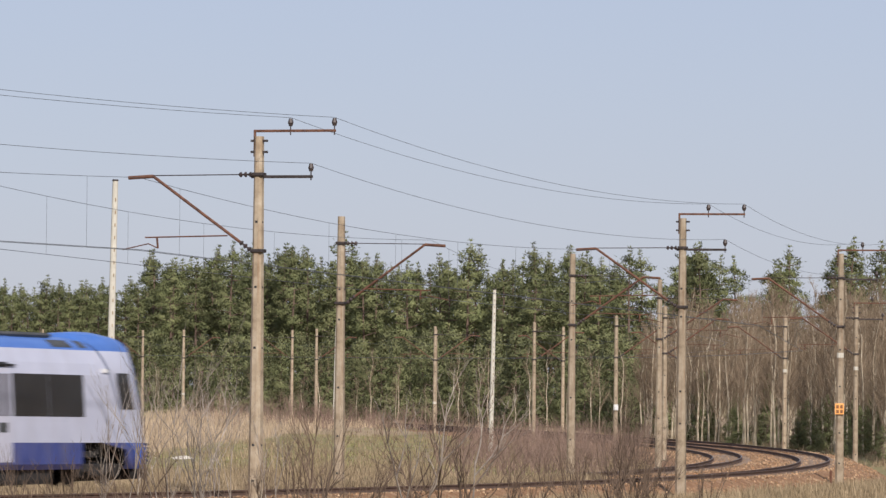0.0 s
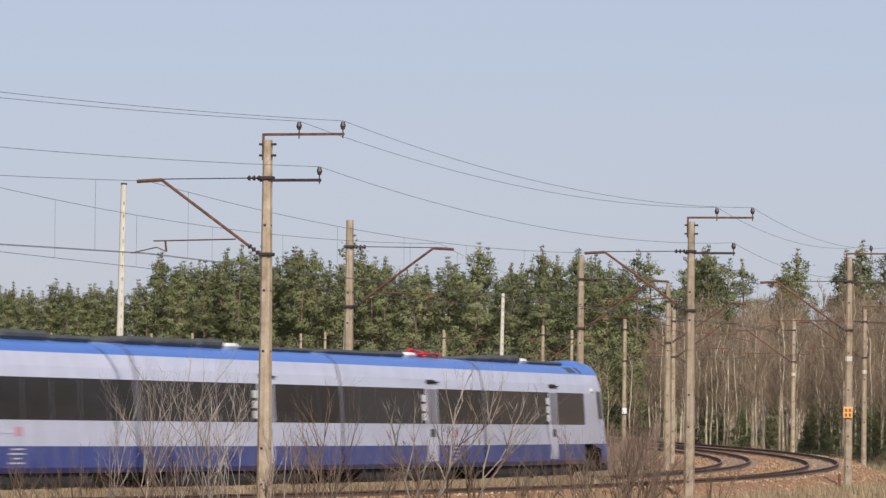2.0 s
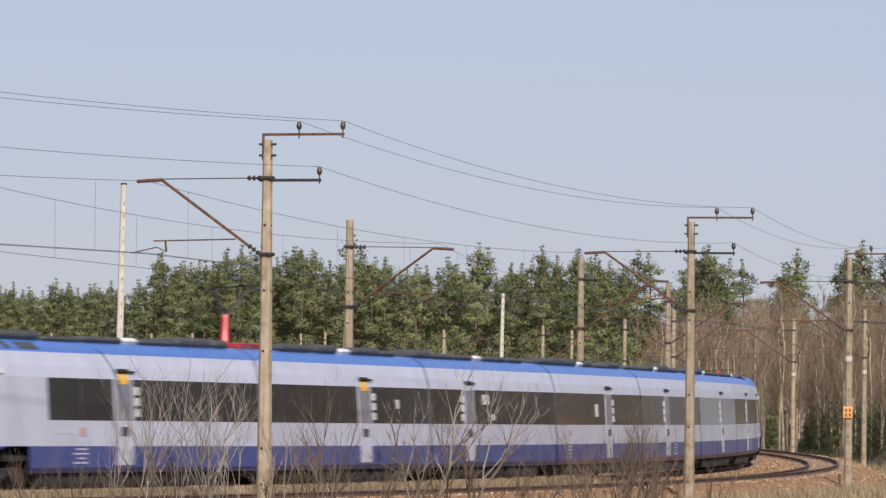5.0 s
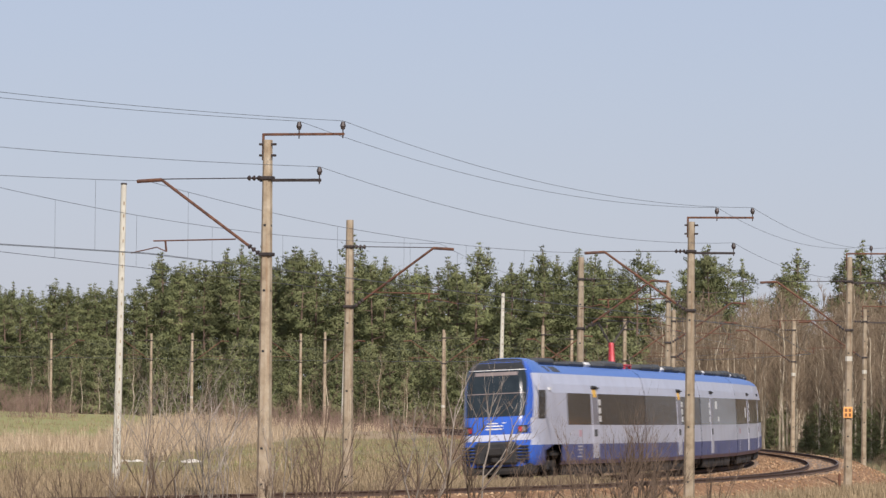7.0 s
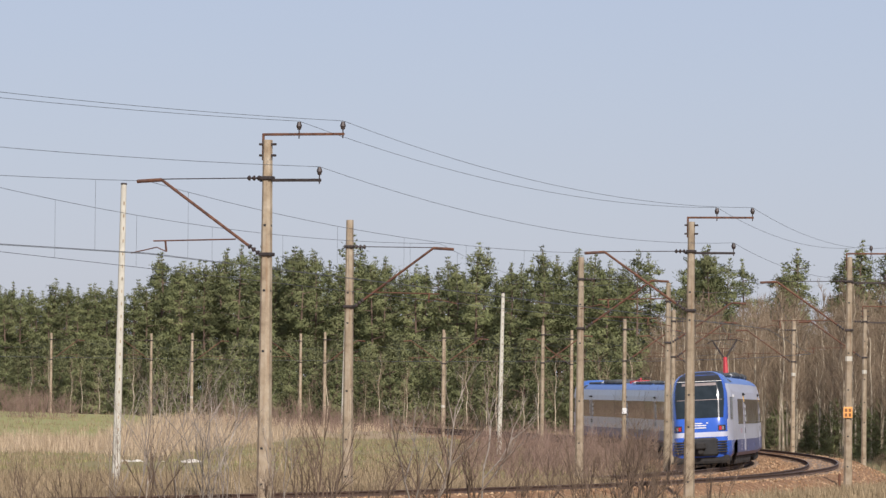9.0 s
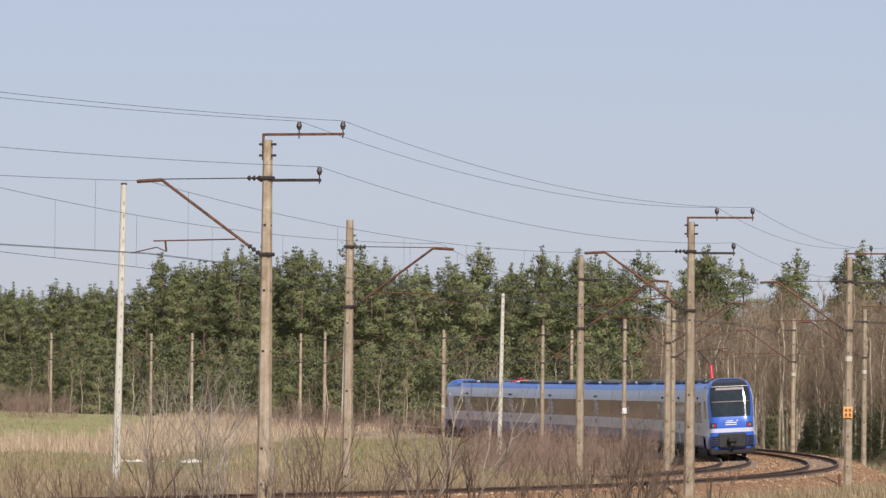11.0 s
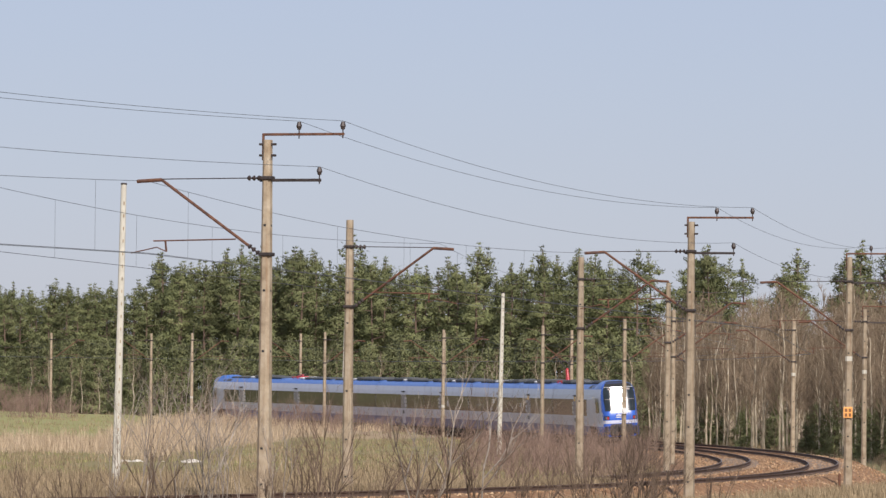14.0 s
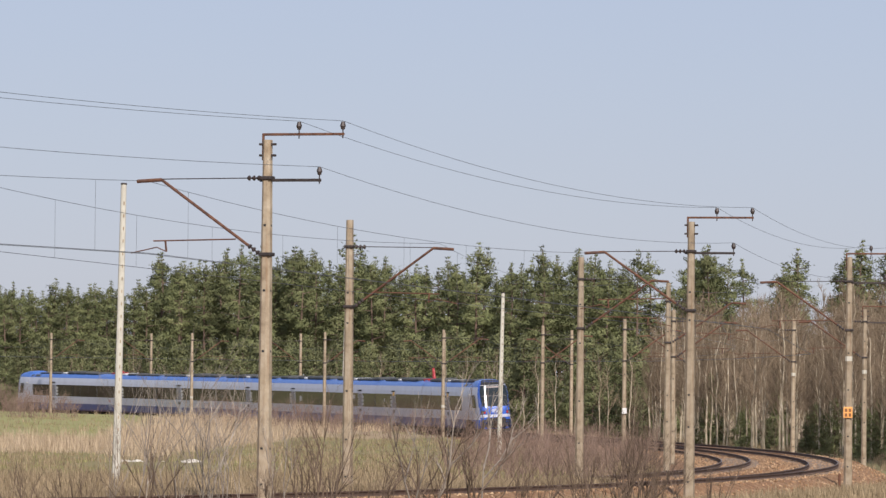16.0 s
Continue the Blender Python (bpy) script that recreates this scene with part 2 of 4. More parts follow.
# ---- building tools ----
class Shape:
    """Gathers boxes, tubes and sheets into one mesh."""

    def __init__(self):
        self.v, self.f, self.n, self.mi = [], [], [], []

    def face(self, idx, mi=0):
        self.f.append(idx)
        self.mi.append(mi)

    def box(self, lo, hi, chamfer=0.0, at=None, mi=0):
        """A box with its long edges chamfered in all three ways (24 corners) where chamfer is given."""
        o = len(self.v)
        c = min(chamfer, 0.45 * min(h - l for l, h in zip(lo, hi)))
        if c <= 0:
            pts = [(x, y, z) for z in (lo[2], hi[2]) for y in (lo[1], hi[1]) for x in (lo[0], hi[0])]
            fs = [(0, 2, 3, 1), (4, 5, 7, 6), (0, 1, 5, 4), (2, 6, 7, 3), (0, 4, 6, 2), (1, 3, 7, 5)]
        else:
            pts, fs = [], []
            ring = lambda z, d: [(lo[0] + d + c, lo[1] + d, z), (hi[0] - d - c, lo[1] + d, z), (hi[0] - d, lo[1] + d + c, z), (hi[0] - d, hi[1] - d - c, z),
                                 (hi[0] - d - c, hi[1] - d, z), (lo[0] + d + c, hi[1] - d, z), (lo[0] + d, hi[1] - d - c, z), (lo[0] + d, lo[1] + d + c, z)]
            for z, d in ((lo[2], c * 0.6), (lo[2] + c, 0), (hi[2] - c, 0), (hi[2], c * 0.6)):
                pts += ring(z, d)
            for r in range(3):
                for i in range(8):
                    j = (i + 1) % 8
                    fs.append((r * 8 + i, r * 8 + j, r * 8 + 8 + j, r * 8 + 8 + i))
            fs += [tuple(range(7, -1, -1)), tuple(range(24, 32))]
        for p in pts:
            p = Vector(p)
            self.v.append(tuple(at @ p if at else p))
        for f in fs:
            self.face(tuple(i + o for i in f), mi)

    def tube(self, pts, radii, n=6, cap=True, mi=0):
        """A tube through the points, its radius given point by point or once."""
        pts = [Vector(p) for p in pts]
        if not hasattr(radii, "__len__"):
            radii = [radii] * len(pts)
        o = len(self.v)
        for i, p in enumerate(pts):
            d = (pts[min(i + 1, len(pts) - 1)] - pts[max(i - 1, 0)]).normalized()
            a = d.cross((0, 0, 1) if abs(d.z) < 0.9 else (1, 0, 0)).normalized()
            b = d.cross(a)
            for k in range(n):
                w = 2 * math.pi * k / n
                self.v.append(tuple(p + (a * math.cos(w) + b * math.sin(w)) * radii[i]))
        for i in range(len(pts) - 1):
            for k in range(n):
                j = (k + 1) % n
                self.face((o + i * n + k, o + i * n + j, o + i * n + n + j, o + i * n + n + k), mi)
        if cap and n > 2:
            self.face(tuple(o + k for k in range(n - 1, -1, -1)), mi)
            self.face(tuple(o + (len(pts) - 1) * n + k for k in range(n)), mi)

    def sheet(self, rows, mi=0, closed=False):
        """Rows of points, joined into a grid of faces."""
        o, n = len(self.v), len(rows[0])
        for r in rows:
            self.v += [tuple(p) for p in r]
        for i in range(len(rows) - 1):
            for k in range(n if closed else n - 1):
                j = (k + 1) % n
                self.face((o + i * n + k, o + i * n + j, o + i * n + n + j, o + i * n + n + k), mi if not callable(mi) else mi(i, k))

    def tri(self, a, b, c):
        o = len(self.v)
        self.v += [tuple(a), tuple(b), tuple(c)]
        self.face((o, o + 1, o + 2))

    def leaf(self, a, b, c, n):
        """A small blade whose shading follows the outline of its tuft."""
        if (b - a).cross(c - a).dot(n) < 0:
            a, b = b, a
        self.tri(a, b, c)
        self.n += [tuple(n)] * 3

    def mesh(self, name, mats, smooth=False):
        me = bpy.data.meshes.new(name)
        me.from_pydata(self.v, [], self.f)
        for m in mats if isinstance(mats, (list, tuple)) else [mats]:
            me.materials.append(m)
        me.polygons.foreach_set("material_index", self.mi)
        if smooth:
            me.polygons.foreach_set("use_smooth", [True] * len(self.f))
        me.update()
        if self.n and len(self.n) == len(self.v):
            me.polygons.foreach_set("use_smooth", [True] * len(self.f))
            me.normals_split_custom_set_from_vertices(self.n)
        return me


def part(name, shape, mats, parent=None, label="", at=None, smooth=False):
    """One mesh object, under its thing where a parent is given."""
    me = shape if isinstance(shape, bpy.types.Mesh) else shape.mesh(name, mats, smooth)
    ob = new(name, me)
    if at is not None:
        ob.matrix_basis = at
    if parent:
        ob.parent = parent
    if label:
        tagged(ob, label)
    return ob


# ---- the line of the track ----
KAPPA = [-0.0001, -0.00028, -0.0011, -0.00182, -0.00234, -0.00179, -0.00177, -0.00173, -0.00153, -0.00125, -0.00175, -0.00235, -0.0026, -0.0012, 0.0, 0.0, 0.0]
S_FIRST, S_STEP = -200.0, 50.0
GAP = 4.557
CANT = 3.2
SS = np.arange(-220.0, 640.5, 1.0)
_kap = np.interp(SS, S_FIRST + S_STEP * np.arange(len(KAPPA)), KAPPA)
_turn = np.concatenate([[0], np.cumsum((_kap[1:] + _kap[:-1]) / 2)])
_turn += 0.24208 - _turn[220]
_tx = np.concatenate([[0], np.cumsum((np.sin(_turn[1:]) + np.sin(_turn[:-1])) / 2)])
_ty = np.concatenate([[0], np.cumsum((np.cos(_turn[1:]) + np.cos(_turn[:-1])) / 2)])
_tx += 1.541 - _tx[220]
_ty += 198.689 - _ty[220]


def rise(s):
    """Height of the track's middle along the line."""
    return -0.2 + 0.6 * ((np.clip(s, -120, 430) - 145) / 204) ** 2


def along(s, off=0.0, z=0.0):
    """A point at s metres along the inner track, off metres to its outer side, z metres over the rails."""
    g = np.interp(s, SS, _turn)
    return Vector((np.interp(s, SS, _tx) + off * math.cos(g), np.interp(s, SS, _ty) - off * math.sin(g), rise(s) + z))


def heading(s):
    return float(np.interp(s, SS, _turn))


def frame_at(s, off=0.0, z=0.0):
    """A pose at that point: x along the track, y to its inner side."""
    p = along(s, off, z)
    return pose(p.x, p.y, p.z, 0, 0, 90 - math.degrees(heading(s)))


def nearest(x, y):
    """For arrays of places: the metre along the line and the offset to its outer side."""
    x, y = np.asarray(x, float).ravel(), np.asarray(y, float).ravel()
    cs, cx, cy, cg = SS[::4], _tx[::4], _ty[::4], _turn[::4]
    s, o = np.empty(len(x)), np.empty(len(x))
    for a in range(0, len(x), 20000):
        dx, dy = x[a:a + 20000, None] - cx, y[a:a + 20000, None] - cy
        i = np.argmin(dx * dx + dy * dy, axis=1)
        r = np.arange(len(i))
        g = cg[i]
        s[a:a + 20000] = cs[i] + dx[r, i] * np.sin(g) + dy[r, i] * np.cos(g)
        o[a:a + 20000] = dx[r, i] * np.cos(g) - dy[r, i] * np.sin(g)
    return s, o


def lumps(x, y, size, seed):
    """Smooth uneven heights between -1 and 1."""
    rs = np.random.RandomState(seed)
    out = np.zeros_like(x)
    for i in range(6):
        a, p, q = rs.uniform(0, 6.28), rs.uniform(0, 6.28), rs.uniform(0.6, 1.7)
        out += np.sin((x * math.cos(a) + y * math.sin(a)) * q * 6.28 / size + p)
    return out / 3.5


def land(x, y):
    """Height of the ground."""
    x, y = np.asarray(x, float), np.asarray(y, float)
    shp = x.shape
    s, o = nearest(x, y)
    s, o = s.reshape(shp), o.reshape(shp)
    base = -0.2 + 0.6 * ((np.clip(y, 110, 590) - 345) / 204) ** 2
    field = base - 0.45 + 0.16 * lumps(x, y, 30, 3) + 0.06 * lumps(x, y, 7, 5)
    field = field + 0.72 * np.clip((y - 400) / 90, 0, 1) * (o < GAP / 2)
    d = np.abs(o - GAP / 2)
    bed = rise(s) - 0.95
    w = np.clip((d - 5.0) / np.where((y > 400) & (o < 0), 3.0, 5.0), 0, 1)
    w = w * w * (3 - 2 * w)
    return bed * (1 - w) + field * w


def ground_z(x, y):
    return float(land(np.array([x]), np.array([y]))[0])


# ---- ground ----
def build_ground():
    xs = np.unique(np.concatenate([np.array([-3500, -1800, -900, -500, -300, -200]), np.arange(-150, 151, 2.5), np.array([200, 300, 500, 900, 1800, 3500])]))
    ys = np.unique(np.concatenate([np.array([-3000, -1500, -700, -300, -100, 0, 40]), np.arange(60, 721, 2.5), np.array([760, 850, 1000, 1400, 2200, 4000])]))
    gx, gy = np.meshgrid(xs, ys)
    gz = land(gx, gy)
    sh = Shape()
    sh.sheet([[(gx[i, j], gy[i, j], gz[i, j]) for j in range(len(xs))] for i in range(len(ys))])
    tagged(part("ground", sh, M_GROUND, smooth=True), "dry spring meadow ground with straw grass and green patches", "ground", kind="structure")


build_ground()


def build_track():
    """The ballast bed, and two tracks with rails on sleepers."""
    sh = Shape()
    t = math.tan(radians(CANT))
    prof = [(-4.6, -1.05), (-3.3, -0.55), (-2.0, -0.22), (-0.9, -0.2), (0, -0.22), (0.9, -0.2), (1.9, -0.24), (GAP / 2, -0.42), (GAP - 1.9, -0.24),
            (GAP - 0.9, -0.2), (GAP, -0.22), (GAP + 0.9, -0.2), (GAP + 2.0, -0.22), (GAP + 3.0, -0.6), (GAP + 4.0, -1.05)]
    rows = []
    rs = np.random.RandomState(4)
    for s in np.arange(-215, 560, 2.0):
        r = []
        for o, z in prof:
            c = 0 if o < GAP / 2 else GAP
            lift = (o - c) * t if abs(o - c) < 2.1 else math.copysign(1.2 * t, o - c)
            r.append(along(s, o, z + lift * 0.9 + rs.uniform(-0.02, 0.02)))
        rows.append(r)
    sh.sheet(rows)
    tagged(part("ballast_bed", sh, M_BALLAST, smooth=True), "rust-stained orange-brown stone ballast under the tracks", "ballast", kind="structure")
    rail_prof = [(-0.036, 0.0), (-0.036, -0.04), (-0.012, -0.06), (-0.014, -0.13), (-0.07, -0.15), (0.07, -0.15), (0.014, -0.13), (0.012, -0.06), (0.036, -0.04), (0.036, 0.0)]
    for c in (0.0, GAP):
        track = tagged(new("railway_track"), "rusty curved railway track of two steel rails on sleepers", "railway track", "tracks", "structure")
        for side in (-0.7525, 0.7525):
            r, top = Shape(), Shape()
            rows, trows = [], []
            for s in np.arange(-215, 560, 2.5):
                lift = side * t
                rows.append([along(s, c + side + o, z + lift) for o, z in rail_prof])
                trows.append([along(s, c + side + o, 0.003 + lift) for o in (-0.02, 0.02)])
            r.sheet(rows, closed=True)
            top.sheet(trows)
            ob = part("rail", r, M_RAIL, track)
            part("worn_running_surface", top, M_RAILTOP, ob, "worn bright running surface")
        sleeper = Shape()
        sleeper.box((-0.13, -1.25, -0.40), (0.13, 1.25, -0.192), 0.03)
        me = sleeper.mesh("sleeper", M_SLEEPER)
        for i in range(150):
            s = 35 + i * 0.62
            part("sleeper", me, None, track, at=frame_at(s, c) @ pose(0, 0, 0, -CANT, 0, 0))


build_track()


# ---- the train ----
# Cross-section of the body, right half: half-width and height over the rail.
SECTION = [(1.30, 0.27), (1.385, 0.42), (1.41, 1.03), (1.41, 2.0), (1.40, 2.92), (1.35, 3.22), (1.25, 3.58), (1.14, 3.72), (0.93, 3.88), (0.60, 3.98), (0.0, 4.02)]


def half_width(z):
    zs = [p[1] for p in SECTION]
    return float(np.interp(z, zs, [p[0] for p in SECTION]))


def side_panel(x0, x1, z0, z1, side, proud=0.004, thick=0.03, nz=3):
    """A plate on the curved side of a car, with its rim turned in."""
    sh = Shape()
    zs = np.linspace(z0, z1, nz + 1)
    out = [[(x, side * (half_width(z) + proud), z) for z in zs] for x in (x0, x1)]
    inn = [[(x, side * (half_width(z) + proud - thick), z) for z in zs] for x in (x0, x1)]
    rim0, rim1 = inn[0], inn[1]
    rows = [rim0, out[0], out[1], rim1]
    sh.sheet(rows if side < 0 else rows[::-1])
    for k in (0, nz):
        o = len(sh.v)
        sh.v += [rows[0][k], rows[1][k], rows[2][k], rows[3][k]]
        sh.face((o, o + 1, o + 2, o + 3))
    return sh


def nose_x(z):
    """How far the front stands back at a height."""
    return float(np.interp(z, [0.27, 0.5, 1.15, 1.6, 2.0, 2.7, 3.2, 3.75, 3.9, 4.0, 4.08], [-0.12, -0.03, 0.0, -0.05, -0.14, -0.375, -0.545, -0.74, -0.98, -1.3, -1.75]))


def nose_point(a, z, push=0.0):
    """A point of the rounded front: a from -1 (right side) to 1 (left side)."""
    w = min(half_width(z), 1.40) if z < 3.2 else float(np.interp(z, [3.2, 3.58, 3.72, 3.85, 3.98, 4.08], [1.37, 1.28, 1.22, 1.14, 1.03, 0.88]))
    depth = float(np.interp(z, [0.3, 0.9, 1.2, 2.7, 3.2, 3.6, 4.08], [1.2, 1.5, 2.7, 2.7, 2.5, 2.2, 1.4]))
    ang = a * math.pi / 2
    r = abs(math.sin(ang)) ** 0.64
    sy = math.copysign(r, ang)
    cx = math.sqrt(max(0.0, 1 - r ** 9))
    return Vector((nose_x(z) - depth * (1 - cx) + push * cx, w * sy + push * sy, z))


def bogie(at, parent):
    fr = Shape()
    for y in (-1.02, 1.02):
        fr.box((-1.75, y - 0.09, 0.42), (1.75, y + 0.09, 0.66), 0.04)
        fr.box((-0.5, y - 0.12, 0.3), (0.5, y + 0.12, 0.5), 0.05)
        for x in (-1.25, 1.25):
            fr.box((x - 0.2, y - 0.1, 0.28), (x + 0.2, y + 0.14 * (1 if y > 0 else -1) + 0.1, 0.6), 0.05)
    fr.box((-0.35, -1.0, 0.4), (0.35, 1.0, 0.75), 0.05)
    b = part("bogie", fr, M_UNDER, parent, "dirty steel bogie, its colour darkened for the shade under the train", at)
    for x in (-1.25, 1.25):
        for y in (-0.7525, 0.7525):
            w = Shape()
            w.tube([(x, y - 0.07, 0.43), (x, y - 0.03, 0.43), (x, y + 0.03, 0.43), (x, y + 0.07, 0.43)], [0.36, 0.43, 0.43, 0.36], 20)
            w.tube([(x, y - 0.1, 0.43), (x, y + 0.1, 0.43)], 0.16, 12)
            part("wheel", w, M_UNDER, b, "steel wheel", smooth=False)


def pantograph(x, parent, raised):
    base = Shape()
    for y in (-0.55, 0.55):
        base.box((x - 0.9, y - 0.04, 4.12), (x + 0.9, y + 0.04, 4.2), 0.02)
    for xx in (x - 0.8, x + 0.8):
        base.box((xx - 0.05, -0.6, 4.12), (xx + 0.05, 0.6, 4.2), 0.02)
        for y in (-0.5, 0.5):
            base.tube([(xx, y, 3.98), (xx, y, 4.05), (xx, y, 4.06), (xx, y, 4.13)], [0.06, 0.06, 0.09, 0.06], 8)
    p = part("pantograph", base, M_RED, parent, "red current collector on the roof")
    arm = Shape()
    if raised:
        arm.tube([(x - 0.7, 0, 4.2), (x - 0.62, 0, 4.6), (x - 0.5, 0, 5.2)], [0.15, 0.12, 0.10], 8)
        arm.tube([(x - 0.9, 0, 4.2), (x - 0.62, 0, 5.1)], 0.03, 6)
        part("lower_arm", arm, M_RED, p)
        up = Shape()
        for y in (-1, 1):
            up.tube([(x - 0.5, y * 0.06, 5.18), (x + 0.35, y * 0.62, 6.18)], 0.045, 6)
        part("upper_arm", up, M_DARKSTEEL, p, "dark steel upper arm")
        hd = Shape()
        for xx in (x + 0.2, x + 0.5):
            hd.tube([(xx, -0.88, 6.02), (xx, -0.62, 6.2), (xx, 0.62, 6.2), (xx, 0.88, 6.02)], 0.035, 6)
        part("collector_head", hd, M_DARKSTEEL, p, "dark collector strips")
    else:
        arm.tube([(x + 0.7, 0, 4.22), (x - 0.9, 0, 4.34)], [0.10, 0.08], 8)
        part("lower_arm", arm, M_RED, p)
        hd = Shape()
        for xx in (x - 0.2, x + 0.1):
            hd.tube([(xx, -0.85, 4.28), (xx, -0.6, 4.42), (xx, 0.6, 4.42), (xx, 0.85, 4.28)], 0.025, 6)
        part("collector_head", hd, M_DARKSTEEL, p, "dark collector strips")


def railcar(length, doors, cab, label, pan=None, raised=False, band=False, stickers=(), seed=0, notices=-1, emblem=None):
    """A car with its middle at the origin, x forward. cab: 1 at the front end, -1 at the rear end, 0 none. doors: x of the door middles."""
    rs = random.Random(seed)
    car = tagged(new("railcar"), label, "train car", "cars of the train")
    h = length / 2
    b0 = -h + (3.8 if cab < 0 else 0.07)
    b1 = h - (3.8 if cab > 0 else 0.07)
    lower = [p for p in SECTION if p[1] <= 1.03]
    white = [p for p in SECTION if 1.03 <= p[1] <= 3.58]
    roof = [p for p in SECTION if p[1] >= 3.58]

    def hull(points, mat, name, lab=""):
        sh = Shape()
        ring = [(-w, z) for w, z in points] + ([(w, z) for w, z in points[::-1]] if points[-1][0] > 0 else [(w, z) for w, z in points[-2::-1]])
        if points is roof:
            sh.sheet([[(x, y, z) for y, z in ring] for x in (b0, b1)])
        else:
            for side in (-1, 1):
                rows = [[(x, side * w, z) for w, z in points] for x in (b0, b1)]
                sh.sheet(rows if side < 0 else rows[::-1])
        return part(name, sh, mat, car, lab, smooth=points is roof)

    k0, k1 = b0, b1
    b0, b1 = b0 - (-1.4 if cab < 0 else 0), b1 - (1.4 if cab > 0 else 0)
    hull(lower, M_SKIRT, "skirt", "navy blue lower skirt")
    b0, b1 = k0, k1
    hull(white, M_WHITE, "body")
    hull(roof, M_ROOFBLUE, "roof", "bright blue roof edge")
    fl = Shape()
    fl.box((b0, -1.2, 0.62), (b1, 1.2, 0.8))
    # low-hung boxes, added to fill the shaded gap down to the rails
    x = b0 + 2.4
    while x < b1 - 3.5:
        w = rs.uniform(1.2, 3.0)
        fl.box((x, -1.22, 0.06), (min(x + w, b1 - 2.2), 1.22, 0.7), 0.06)
        x += w + rs.uniform(0.1, 0.5)
    for x, y in ((b0 + 0.01, 0), (b1 - 0.05, 0)):
        fl.box((x, -1.3, 0.7), (x + 0.04, 1.3, 3.3))
    part("underframe", fl, M_UNDER, car, "dark underframe gear, hung low and darkened for the shade beneath")
    # windows between the doors
    cuts = sorted(doors)
    lo = b0 + (2.8 if cab < 0 else 0.02)
    hi = b1 - (1.2 if cab > 0 else 0.02)
    spans, x = [], lo
    for d in cuts:
        spans.append((x, d - 0.74))
        x = d + 0.74
    spans.append((x, hi))
    for side in (-1, 1):
        for a, b in spans:
            if b - a < 0.5:
                continue
            n = max(1, round((b - a) / 2.1))
            for i in range(n):
                u, v = a + (b - a) * i / n + 0.012, a + (b - a) * (i + 1) / n - 0.012
                part("window", side_panel(u, v, 1.68, 2.92, side, 0.006), M_GLASS, car, "dark tinted window")
        for d in cuts:
            dr = part("door", side_panel(d - 0.60, d + 0.60, 0.48, 3.05, side, 0.010, 0.05, 6), M_DOOR, car, "light grey sliding door")
            for e in (-0.3, 0.3):
                part("door_window", side_panel(d + e - 0.285, d + e + 0.285, 1.68, 2.90, side, 0.016, 0.02), M_DOORGLASS, dr, "narrow grey door pane")
            g = Shape()
            g.box((d - 0.45, side * 1.38 - 0.06, 3.08), (d + 0.45, side * 1.38 + 0.05, 3.2), 0.04)
            g.box((d - 0.45, side * 1.38 - 0.06, 3.11), (d + 0.95, side * 1.38 + 0.03, 3.15), 0.01)
            part("door_lamp_hood", g, M_BLACK, dr, "black hood over the door")
            for q in range(3):
                e = d + notices * 0.98
                part("notice", side_panel(e - 0.19, e + 0.19, 1.80 + q * 0.33, 2.04 + q * 0.33, side, 0.012, 0.006), M_PALE, car, "pale notice beside the door")
            part("step_panel", side_panel(d - 0.3, d + 0.3, 1.28, 1.52, side, 0.016, 0.012), M_ROOFGREY, dr, "dark door button panel")
            if band:
                part("class_band", side_panel(d - 0.34, d + 0.34, 2.78, 3.14, side, 0.018, 0.012), M_YELLOW, dr, "yellow class band above the door")
        for sx, sz, sw, sh_ in stickers:
            part("sticker", side_panel(sx - sw / 2, sx + sw / 2, sz, sz + sh_, side, 0.012, 0.006), M_PALE, car, "pale notice on the glass")
        if emblem is not None:
            part("emblem", side_panel(emblem - 0.22, emblem + 0.22, 1.28, 1.50, side, 0.008, 0.006), M_EMBLEM, car, "faded red round emblem")
            part("marking_bar", side_panel(emblem - 1.9, emblem - 0.45, 1.34, 1.43, side, 0.008, 0.006), M_DOOR, car, "unreadable grey marking")
            for q, (u0, u1) in enumerate(((-0.5, 0.3), (-0.7, 0.35), (-0.4, 0.1), (-0.7, 0.3))):
                part("marking_bar", side_panel(emblem + u0, emblem + u1, 0.92 - q * 0.13, 0.965 - q * 0.13, side, 0.010, 0.006), M_DOOR, car, "unreadable pale marking")
        # seams and grilles
        for x in (b0 + 0.06, b1 - 0.06):
            part("body_seam", side_panel(x - 0.05, x + 0.05, 2.94, 3.55, side, 0.004, 0.004), M_DOOR, car, "grey end pillar")
        for i in range(4):
            x = rs.uniform(b0 + 1.5, b1 - 1.5)
            part("skirt_hatch", side_panel(x - 0.5, x + 0.5, 0.5, 0.86, side, 0.006, 0.005), M_SKIRT, car)
    # roof equipment
    x = b0 + 0.8
    i = 0
    while x < b1 - 1.8:
        pale = i % 6 == 3
        w = rs.uniform(0.8, 1.1) if pale else rs.uniform(1.6, 3.4)
        e = min(x + w, b1 - 0.7)
        if pan is None or e < pan - 1.3 or x > pan + 1.3:
            g = Shape()
            top = rs.choice([4.12, 4.16, 4.24, 4.28, 4.09])
            g.box((x, -0.78, 3.93), (e, 0.78, 4.16 if pale else top), 0.12)
            part("roof_unit", g, M_PALE if pale else M_ROOFGREY, car, "pale roof-mounted cover" if pale else "grey roof-mounted equipment box")
        i += 1
        x = e + rs.uniform(0.12, 0.4)
    if pan is not None:
        pantograph(pan, car, raised)
